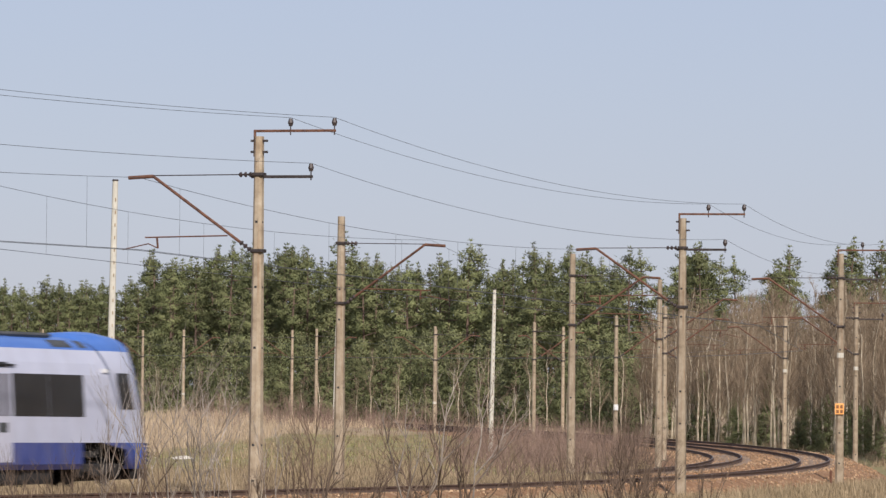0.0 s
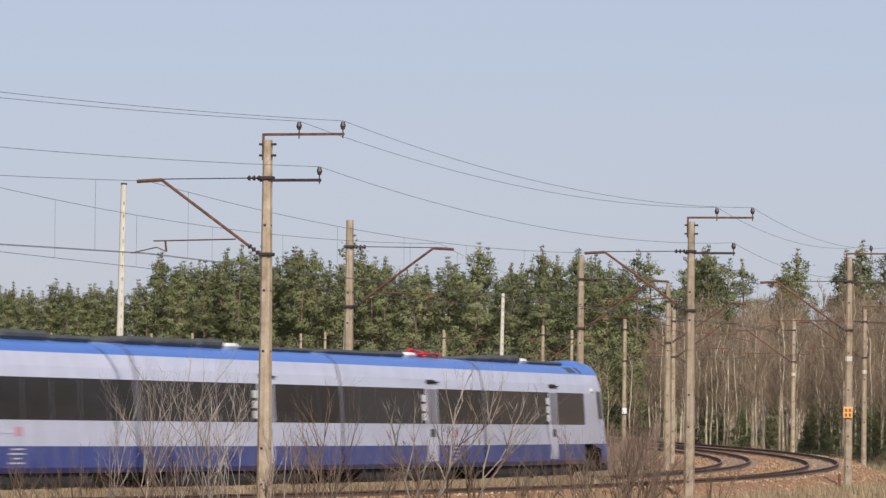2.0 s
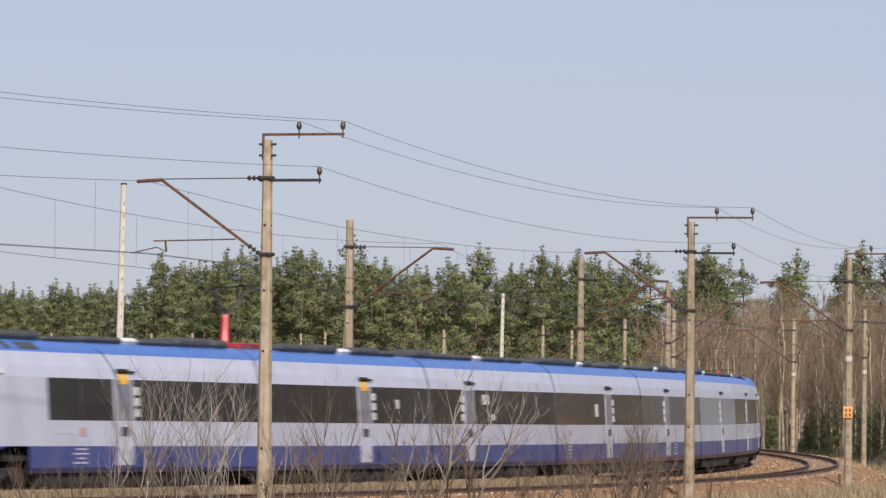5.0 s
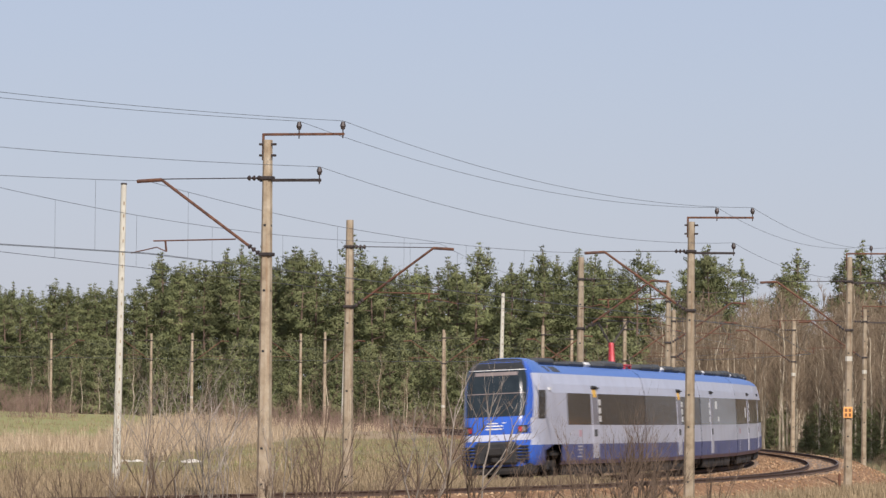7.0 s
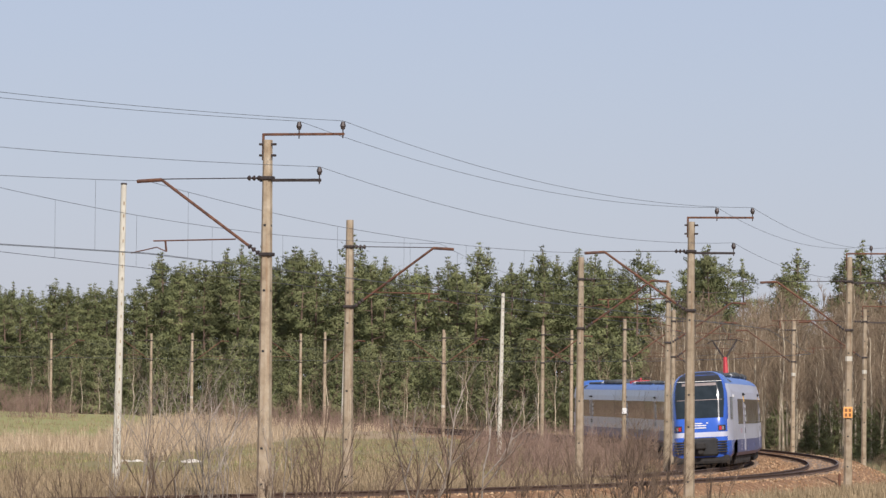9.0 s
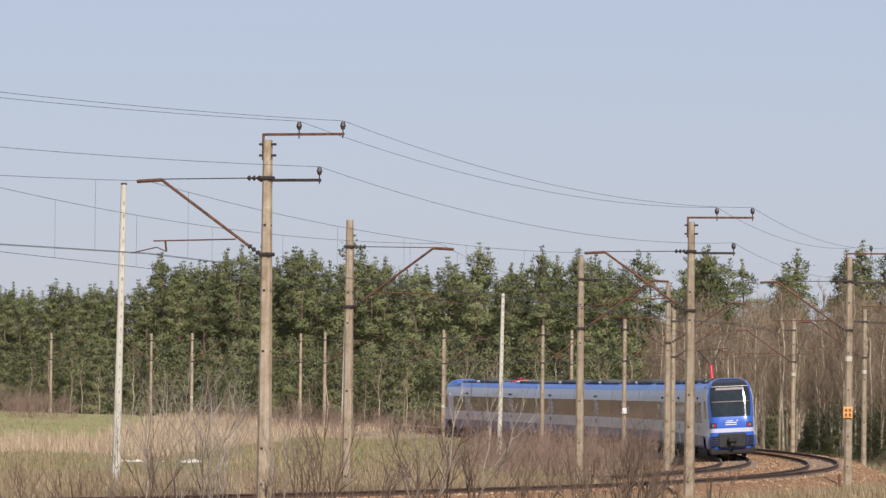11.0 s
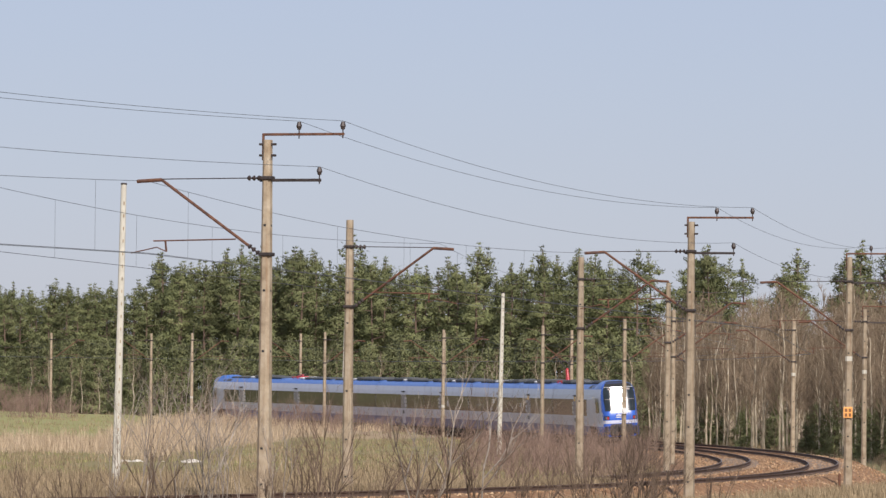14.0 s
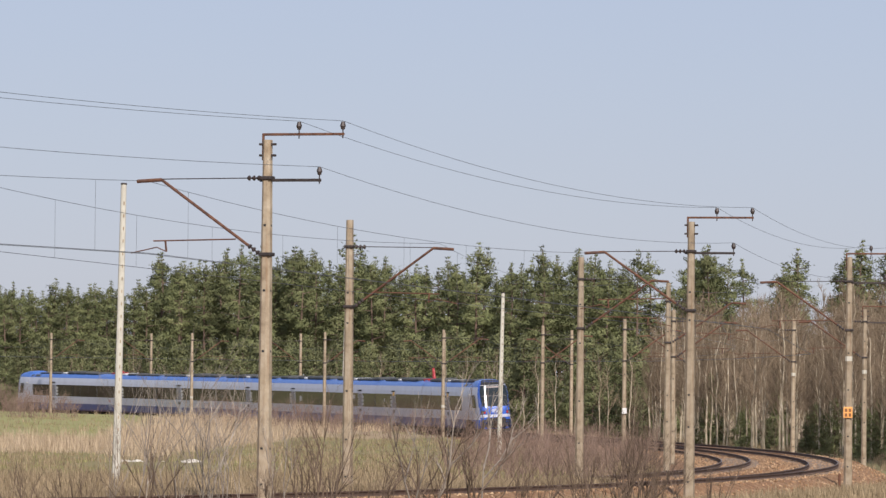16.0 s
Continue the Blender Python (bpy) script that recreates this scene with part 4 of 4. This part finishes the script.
def pine(name, height, crown_from, spread, tufts, rnd, needles, per=16, size=0.34, label="", shape=0):
    """A pine: a tapered trunk with limbs and a ragged crown of needle tufts. Built 1:1, standing at the origin."""
    tree = tagged(new(name), label, "tree", "pines of the forest edge")
    tr = Shape()
    bend = [(rnd.uniform(-0.25, 0.25), rnd.uniform(-0.25, 0.25)) for _ in range(5)]
    pts = [Vector((bend[i][0] * i * 0.25, bend[i][1] * i * 0.25, height * i / 4 * 0.97 - 0.3)) for i in range(5)]
    tr.tube(pts, [0.011 * height, 0.009 * height, 0.007 * height, 0.0045 * height, 0.001 * height], 7)
    cr = Shape()
    lobes = []
    n = 24 if shape == 0 else 30
    for i in range(n):
        u = (i + rnd.uniform(0.2, 0.8)) / n
        t = crown_from + (0.95 - crown_from) * u
        if shape == 0:      # old pine: ragged storeys of limbs under a rounded top
            w = spread * min(0.5 + 1.2 * u, (1.04 - u) ** 0.6 * 1.1) * rnd.uniform(0.3, 1.05)
            r = rnd.uniform(0.6, 1.1) * (1.15 - 0.65 * u)
        else:               # young pine: cone that reaches low
            w = spread * (1.02 - u) ** 0.8 * rnd.uniform(0.4, 0.95)
            r = rnd.uniform(0.5, 0.9) * (1.2 - 0.8 * u)
        a = i * 2.4 + rnd.uniform(-0.7, 0.7)
        k = min(3, int(t * 4))
        ax = pts[k].lerp(pts[k + 1], t * 4 - k)
        end = ax + Vector((math.cos(a) * w, math.sin(a) * w, rnd.uniform(0.0, 0.35) * w))
        tr.tube([ax, end], [0.06, 0.02], 4, cap=False)
        lobes.append((end, r))
    share = sum(r * r for _, r in lobes)
    for end, r in lobes:
        core = end.lerp(Vector((0, 0, end.z)), 0.5)
        for _ in range(max(3, int(tufts * r * r / share))):
            v = Vector((rnd.gauss(0, 1), rnd.gauss(0, 1), rnd.gauss(0, 0.6))).normalized() * r * rnd.uniform(0.45, 1.05)
            clump(cr, end + v, 0.6, per, rnd, size, core=core)
    for i in range(5):
        clump(cr, pts[4] - Vector((0, 0, 0.35 * i - 0.15)), 0.2 + 0.06 * i, per // 2, rnd, size * 0.9)
    part("trunk", tr, M_BARK, tree, "reddish-brown pine trunk")
    part("crown", cr, needles, tree, "dark green needle crown")
    return tree


def twigs(sh, p, d, length, r, depth, rnd, spread=0.5, up=0.25, kids=3, sides=3, solid=9):
    """A branch that forks into thinner ones; past the solid levels the twigs are single blades."""
    p, d = Vector(p), Vector(d).normalized()
    end = p + d * length + Vector((rnd.uniform(-1, 1), rnd.uniform(-1, 1), rnd.uniform(0, 1))) * length * 0.08
    mid = p + d * length * 0.5 + Vector((rnd.uniform(-1, 1), rnd.uniform(-1, 1), 0)) * length * 0.05
    if solid > 0:
        sh.tube([p, mid, end], [r, r * 0.8, r * 0.5], sides, cap=False)
    else:
        e = d.cross((rnd.uniform(-1, 1), rnd.uniform(-1, 1), rnd.uniform(-1, 1))).normalized() * r
        sh.tri(p - e, p + e, end)
    if depth <= 0:
        return
    for i in range(kids):
        t = rnd.uniform(0.3, 1.0) if i else 0.95
        q = p.lerp(mid, t * 2) if t < 0.5 else mid.lerp(end, t * 2 - 1)
        v = (d + Vector((rnd.gauss(0, spread), rnd.gauss(0, spread), rnd.gauss(up, spread * 0.5)))).normalized()
        twigs(sh, q, v, length * rnd.uniform(0.5, 0.8), r * 0.62, depth - 1, rnd, spread, up, kids, sides, solid - 1)


def bare_tree(name, height, rnd, bark, twig_mat, label, group, r=0.06, branches=16, depth=2, crown_from=0.3, tr_min=0.011, reach=0.24, lift=1.0, kids=4, wild=0.42):
    tree = tagged(new(name), label, "tree", group)
    tr, br = Shape(), Shape()
    pts = [Vector((rnd.uniform(-1, 1) * 0.03 * height * i / 5, rnd.uniform(-1, 1) * 0.03 * height * i / 5, height * i / 6 - 0.1)) for i in range(7)]
    tr.tube(pts, [r, r * 0.9, r * 0.78, r * 0.64, r * 0.48, r * 0.3, r * 0.12], 6)
    for i in range(branches):
        t = crown_from + (0.97 - crown_from) * (i + rnd.random()) / branches
        k = min(5, int(t * 6))
        p = pts[k].lerp(pts[k + 1], t * 6 - k)
        a = rnd.uniform(0, 6.283)
        twigs(br, p, (math.cos(a), math.sin(a), rnd.uniform(0.6, 1.5) * lift), height * reach * (1.15 - t) * rnd.uniform(0.6, 1.2) + 0.3, max(tr_min * 1.5, r * 0.3), depth, rnd, wild, 0.3, kids, 3, 1)
    part("trunk", tr, bark, tree)
    part("crown", br, twig_mat, tree, "leafless thin branches")
    return tree


def bush(name, height, stems, rnd, mat, label, group, depth=3, r=0.018, lean=0.35, kids=3, width=0.5, spread=0.34, up=0.25):
    b = tagged(new(name), label, "shrub", group)
    for i in range(stems):
        sh = Shape()
        a = rnd.uniform(0, 6.283)
        q = rnd.uniform(0, width)
        twigs(sh, (math.cos(a) * q, math.sin(a) * q, -0.1), (math.cos(a) * lean * rnd.uniform(0.3, 1.3), math.sin(a) * lean * rnd.uniform(0.3, 1.3), 1),
              height * rnd.uniform(0.36, 0.56), r * rnd.uniform(0.7, 1.2), depth, rnd, spread, up, kids, 4, 3 if group != "thicket shrubs" else 1)
        part("stem", sh, mat, b)
    return b


def spot(s, off):
    p = along(s, off)
    return p.x, p.y, ground_z(p.x, p.y)


def strew(makers, places, rnd, scales):
    """Set trees at places: the first of each kind is moved there, the others are copies of it."""
    used = [False] * len(makers)
    for i, (x, y) in enumerate(places):
        k = rnd.randrange(len(makers))
        sc = rnd.uniform(*scales) if not callable(scales) else scales(x, y, rnd)
        m = pose(x, y, ground_z(x, y) - 0.05, rnd.uniform(-2, 2), rnd.uniform(-2, 2), rnd.uniform(0, 360)) @ Matrix.Scale(sc, 4)
        if used[k]:
            copy_thing(makers[k], m @ Matrix.Diagonal((1 / makers[k].scale.x, 1 / makers[k].scale.y, 1 / makers[k].scale.z, 1)))
        else:
            makers[k].matrix_basis = m
            used[k] = True
    for ob, u in zip(makers, used):
        if not u:
            ob.matrix_basis = pose(places[0][0] + 2, places[0][1] + 2, ground_z(places[0][0] + 2, places[0][1] + 2))


def rows_of(s0, s1, step, o0, o1, n_rows, rnd):
    out = []
    for r in range(n_rows):
        o = o0 + (o1 - o0) * (r + 0.5) / n_rows
        s = s0 + rnd.uniform(0, step)
        while s < s1:
            p = along(s, o + rnd.uniform(-0.5, 0.5) * (o1 - o0) / n_rows)
            out.append((p.x, p.y))
            s += step * rnd.uniform(0.6, 1.5)
    return out


def in_view(places, margin=6):
    return [(x, y) for x, y in places if y > 30 and abs(x) < y * 0.0794 + margin]


def build_forest():
    rnd = random.Random(11)
    tall = [pine("pine_tree", 17.5, 0.34, 2.7, 150, rnd, M_PINE, 33, 0.32, "tall dark green pine at the forest edge", 0) for _ in range(5)]

    def tall_size(x, y, r):
        px = x / y
        base = 0.97 if px < -0.0515 else (1.17 if px < -0.012 else (1.10 if px < 0.03 else 1.07))
        return base * r.uniform(0.88, 1.08)
    places = [q for q in in_view(rows_of(60, 638, 4.0, 60, 98, 5, rnd)) if q[0] / q[1] < 0.036 or (q[1] > 440 and rnd.random() < 0.55)]
    strew(tall, places, rnd, tall_size)
    young = [pine("young_pine", 9.0, 0.03, 2.5, 160, rnd, M_YOUNG, 27, 0.29, "bushy young pine growing before the taller forest", 1) for _ in range(5)]
    places = [q for q in in_view(rows_of(175, 638, 4.5, 17, 48, 6, rnd)) if q[0] / q[1] < 0.041]
    strew(young, places, rnd, (0.65, 1.12))
    birches = [bare_tree("bare_birch", 10.0, rnd, M_BIRCH, M_TWIG, "slender leafless birch in a dense brown wood", "bare birches", 0.08, 23, 3, tr_min=0.018, crown_from=0.14, reach=0.17, lift=2.2) for _ in range(6)]
    spots = [(rnd.uniform(0.036, 0.088), 318 + 150 * rnd.random()) for _ in range(900)]
    where = [(a * y, y) for a, y in spots]
    _, offs = nearest([q[0] for q in where], [q[1] for q in where])
    places = [q for q, o in zip(where, offs) if o > 10.5][:270]
    strew(birches, places, rnd, (0.75, 1.15))
    spots = [(rnd.uniform(0.04, 0.088), 318 + 110 * rnd.random()) for _ in range(420)]
    where = [(a * y, y) for a, y in spots]
    _, offs = nearest([q[0] for q in where], [q[1] for q in where])
    for x, y in [q for q, o in zip(where, offs) if 10.5 < o < 30][:85]:
        copy_thing(young[rnd.randrange(5)], pose(x, y, ground_z(x, y) - 0.1, 0, 0, rnd.uniform(0, 360)) @ Matrix.Scale(rnd.uniform(0.2, 0.58), 4))
    gray = [bare_tree("bare_tree", 8.0, rnd, M_BIRCH, M_TWIG, "pale leafless young tree before the pines", "bare trees before the pines", 0.06, 16, 2, 0.25, 0.011, 0.2, 1.8, 4, 0.28) for _ in range(3)]
    places = in_view(rows_of(200, 560, 10, 11, 17, 2, rnd))
    strew(gray, places, rnd, (0.5, 1.0))
    shrub = [bush("thicket_shrub", 2.2, 5, rnd, M_REDTWIG, "reddish-brown leafless thicket shrub beside the track", "thicket shrubs", 4, 0.026, 0.45, 3, 1.0) for _ in range(4)]
    places = in_view(rows_of(90, 520, 5.5, 10, 14, 1, rnd)) + in_view(rows_of(225, 330, 4.0, -12, -5, 2, rnd)) + in_view(rows_of(370, 520, 3.8, -11, -5, 2, rnd)) + in_view(rows_of(30, 70, 2.4, -7.5, -4.5, 2, rnd)) + in_view(rows_of(70, 125, 2.6, -14, -4.5, 4, rnd))
    strew(shrub, places, rnd, (0.5, 1.1))
    for x, y in in_view(rows_of(382, 424, 2.2, -10, -5, 2, rnd)):
        copy_thing(shrub[rnd.randrange(4)], pose(x, y, ground_z(x, y), 0, 0, rnd.uniform(0, 360)) @ Matrix.Scale(rnd.uniform(1.1, 1.5), 4))
    for i in range(70):       # rosy shrubs among the reeds
        y = rnd.uniform(425, 545)
        x = rnd.uniform(-0.043, -0.004) * y
        copy_thing(shrub[rnd.randrange(4)], pose(x, y, ground_z(x, y), 0, 0, rnd.uniform(0, 360)) @ Matrix.Scale(rnd.uniform(0.5, 0.95), 4))
    for i in range(26):
        dx, dy = rnd.uniform(-3.6, 3.6), rnd.uniform(-4, 4)
        x, y = -38.6 + dx, 531 + dy
        copy_thing(shrub[rnd.randrange(4)], pose(x, y, ground_z(x, y), 0, 0, rnd.uniform(0, 360)) @ Matrix.Scale(1.25 * math.sqrt(max(0.1, 1 - (dx / 3.9) ** 2)), 4))


build_forest()


def build_near_bushes():
    rnd = random.Random(5)
    k = 85.0
    y0 = 9889 / k
    # leafless birch saplings and bushes between the camera and the track
    spots = [(190, 3.9, 4), (235, 4.2, 3), (335, 3.8, 3), (395, 3.6, 3), (420, 3.4, 3), (520, 3.6, 3), (556, 3.0, 4), (640, 2.6, 3), 
             (900, 2.0, 5), (130, 2.3, 5), (60, 1.9, 4), (1075, 2.7, 8), (1120, 2.8, 9), (1160, 2.6, 8), (1040, 2.0, 6),
             (690, 2.2, 5), (600, 2.2, 5), (480, 2.2, 5), (260, 2.6, 5), (1255, 2.0, 2), (950, 2.0, 4), (20, 2.0, 4)]
    for i, (x, h, stems) in enumerate(spots):
        if h > 3.2:         # young birches: a few crooked stems that fork into fans of fine twigs
            for k in range(2 if stems == 4 and i % 2 else 1):
                y = y0 * rnd.uniform(0.95, 1.08)
                wx = (x + rnd.uniform(-16, 16) * (k > 0) - 784) / 9889 * y
                b = bush("birch_sapling", h * (0.9 if k == 0 else rnd.uniform(0.55, 0.8)), 2, rnd, M_SAPLING, "leafless pale birch sapling beside the track",
                         "birch saplings before the track", 4, 0.016, 0.2, 3, 0.2, 0.38, 0.3)
                b.matrix_basis = pose(wx, y, ground_z(wx, y))
            continue
        y = y0 * rnd.uniform(0.94, 1.08)
        wx = (x - 784) / 9889 * y
        b = bush("leafless_bush", h * 0.86, stems, rnd, M_BUSH, "low leafless brown bush beside the track", "bushes before the track", 4, 0.012 + 0.0025 * h, 0.55, 3, 0.3)
        b.matrix_basis = pose(wx, y, ground_z(wx, y))
    # a few sturdier leaning ones, forked low down
    for x, h, stems, r, lean, mat in ((742, 4.2, 2, 0.026, 0.42, M_SAPLING), (782, 3.3, 3, 0.036, 0.6, M_BUSH), (848, 4.0, 1, 0.024, 0.28, M_SAPLING), (815, 3.0, 3, 0.030, 0.6, M_BUSH),
                                      (372, 4.4, 3, 0.024, 0.24, M_SAPLING), (548, 3.4, 2, 0.024, 0.3, M_BUSH), (300, 3.2, 2, 0.026, 0.4, M_BUSH)):
        y = y0 * rnd.uniform(0.94, 1.0)
        wx = (x - 784) / 9889 * y
        b = bush("birch_sapling" if mat is M_SAPLING else "leafless_bush", h * 0.88, stems, rnd, mat,
                 "leafless pale birch sapling forked low beside the track" if mat is M_SAPLING else "dark leafless bush with crooked stems beside the track",
                 "birch saplings before the track" if mat is M_SAPLING else "bushes before the track", 4, r, lean, 3, 0.1, 0.41, 0.24)
        b.matrix_basis = pose(wx, y, ground_z(wx, y))


build_near_bushes()


def build_unseen_woods():
    """Unseen wood added to the side, past the view, to darken the window reflections."""
    rnd = random.Random(77)
    sh = Shape()
    for x, y in rows_of(-200, 150, 3.6, 17, 48, 6, rnd):
        if abs(x) < y * 0.0794 + 7 or y < 20 or math.hypot(x, y) < 30:
            continue
        z = ground_z(x, y)
        h = rnd.uniform(8, 13)
        sh.tube([(x, y, z - 0.2), (x, y, z + h)], [0.09, 0.02], 4, cap=False)
        for i in range(26):
            twigs(sh, (x, y, z + h * rnd.uniform(0.1, 0.95)), (rnd.gauss(0, 1), rnd.gauss(0, 1), rnd.uniform(0.2, 1.2)), rnd.uniform(1.0, 2.2), 0.10, 1, rnd,
                  0.5, 0.3, 3, 3, 0)
    tagged(part("far_woods", sh, M_TWIG), "unseen leafless brown wood beside the view, added for window reflections", "woods", kind="stuff")


build_unseen_woods()


def build_grass():
    rs = random.Random(21)
    rs_sand = np.random.RandomState(2)

    def meadow(r):
        y = 130 * (620 / 130) ** r.random()
        x = r.uniform(-0.083, 0.084) * y
        return x, y
    pts = [meadow(rs) for _ in range(32000)]
    xs, ys = np.array([p[0] for p in pts]), np.array([p[1] for p in pts])
    s, o = nearest(xs, ys)
    zs = land(xs, ys)
    # weeds between the two tracks on the near stretch
    for _ in range(6500):
        q, c = rs.uniform(-64, 8), rs.uniform(1.7, 3.0)
        p = along(q, c, -0.28)
        xs, ys, zs, o = np.append(xs, p.x), np.append(ys, p.y), np.append(zs, p.z), np.append(o, -9.0)
    wander = 22 * lumps(xs, ys * 0.5, 30, 9) + 9 * lumps(xs, ys, 9, 12)
    deep = ys + wander
    keep = ((o < -4.2) | (o > GAP + 4.6)) & (o < 30)
    keep &= ~((xs > -18.5) & (xs < -11.5) & (ys > 268) & (ys < 304) & (rs_sand.rand(len(xs)) < 0.85))
    sown = (xs + 0.1 * wander < -26) & (deep > 412) & (o < 0)
    reeds = (deep > 330 + 100 * np.clip((xs + 17) / 6, 0, 1)) & (xs < 0.5) & ~sown & (o < 0)
    turf = (deep > 238) & ~reeds & ~sown & (o < 0) & (xs < 6)
    coin = rs_sand.rand(len(xs))
    for name, pick, mat, hgt, lab in (("dry_grass", keep & ~reeds & (~(turf | sown) | (coin < 0.4)), M_DRY, 0.42, "straw-coloured dry grass on the meadow"),
                                      ("reeds", keep & reeds, M_REED, 0.85, "belt of tall pale pinkish dry reeds across the meadow"),
                                      ("green_grass", keep & (turf | sown) & (coin >= 0.4), M_GREEN, 0.18, "short fresh green grass on the meadow")):
        v, f = [], []
        for i in np.nonzero(pick)[0]:
            for b in range(7):
                a = rs.uniform(0, 6.283)
                h = hgt * rs.uniform(0.4, 1.3)
                l = rs.uniform(0.1, 0.6) * h
                bx, by, z = xs[i] + rs.uniform(-0.3, 0.3), ys[i] + rs.uniform(-0.8, 0.8), zs[i] - 0.03
                c, d = math.cos(a + 1.57) * 0.022, math.sin(a + 1.57) * 0.022
                k = len(v)
                v += [(bx - c, by - d, z), (bx + c, by + d, z), (bx + math.cos(a) * l, by + math.sin(a) * l, z + h)]
                f.append((k, k + 1, k + 2))
        me = bpy.data.meshes.new(name)
        me.from_pydata(v, [], f)
        me.materials.append(mat)
        tagged(new(name, me), lab, "grass", kind="stuff")


build_grass()


def build_stones():
    """Loose stones that lie on the bed and its shoulders."""
    rs = random.Random(8)
    v, f = [], []
    t = math.tan(radians(CANT))
    for _ in range(24000):
        s = rs.uniform(-62, 150)
        o = rs.uniform(-2.4, GAP + 3.3)
        c = 0 if o < GAP / 2 else GAP
        z = np.interp(o, [-2.4, -2.0, 1.9, GAP / 2, GAP - 1.9, GAP + 2.0, GAP + 3.0, GAP + 3.3], [-0.33, -0.22, -0.24, -0.42, -0.24, -0.22, -0.6, -0.74])
        lift = (o - c) * t if abs(o - c) < 2.1 else math.copysign(1.2 * t, o - c)
        p = along(s, o, float(z) + lift * 0.9)
        r = rs.uniform(0.03, 0.085)
        k = len(v)
        q = [Vector((rs.uniform(-1, 1), rs.uniform(-1, 1), rs.uniform(-0.2, 0.2))).normalized() * r for _ in range(3)]
        v += [tuple(p + q[0]), tuple(p + q[1]), tuple(p - q[0] * 0.9), tuple(p - q[1]), tuple(p + Vector((0, 0, r * rs.uniform(0.7, 1.2))))]
        f += [(k, k + 1, k + 4), (k + 1, k + 2, k + 4), (k + 2, k + 3, k + 4), (k + 3, k, k + 4)]
    me = bpy.data.meshes.new("ballast_stones")
    me.from_pydata(v, [], f)
    me.materials.append(M_STONE)
    tagged(new("ballast_stones", me), "loose rust-stained ballast stones along the tracks", "stones", kind="stuff")


build_stones()


def build_small_things():
    """Pale sand heaps on the meadow and a short post beside the track."""
    rnd = random.Random(3)
    for x, y, a, b in ((-12.9, 288, 0.6, 0.6), (-13.7, 294, 0.5, 0.5), (-15.9, 291, 0.45, 0.4), (-16.9, 297, 0.5, 0.4), (-14.9, 299, 0.5, 0.4)):
        sh = Shape()
        rows = []
        for i in range(5):
            u = i / 4
            rows.append([(math.cos(w / 12 * 6.283) * a * (1 - u) * rnd.uniform(0.85, 1.15), math.sin(w / 12 * 6.283) * b * 3 * (1 - u) * rnd.uniform(0.85, 1.15),
                          0.17 * (1 - (1 - u) ** 2) - 0.04) for w in range(12)])
        sh.sheet(rows, closed=True)
        heap = tagged(part("sand_heap", sh, M_SAND, smooth=True), "low pale sand heap on the dry meadow", "sand heap", "sand heaps")
        heap.matrix_basis = pose(x, y, ground_z(x, y))
    x, y = 16.75, 236.0
    post = Shape()
    post.tube([(0, 0, -0.4), (0, 0, 0.95), (0, 0, 1.0)], [0.06, 0.055, 0.03], 8)
    tagged(part("marker_post", post, M_RUST), "short rusty marker post beside the track", "post").matrix_basis = pose(x, y, ground_z(x, y))


build_small_things()


# ---- what moves ----
def gone(t):
    """Metres along the line at which the train's nose stands."""
    return -38.726 + 27.5698 * t - 0.0018 * t * t


def motions():
    for car, mid, length in TRAIN:
        rows = []
        for i in range(33):
            t = i * 0.5
            a, b = along(gone(t) - mid + length / 2 - 1), along(gone(t) - mid - length / 2 + 1)
            m = (a + b) / 2
            d = a - b
            rows.append((t, pose(m.x, m.y, m.z, -CANT, -math.degrees(math.asin(d.z / d.length)), math.degrees(math.atan2(d.y, d.x)))))
        walk(car, rows)


motions()
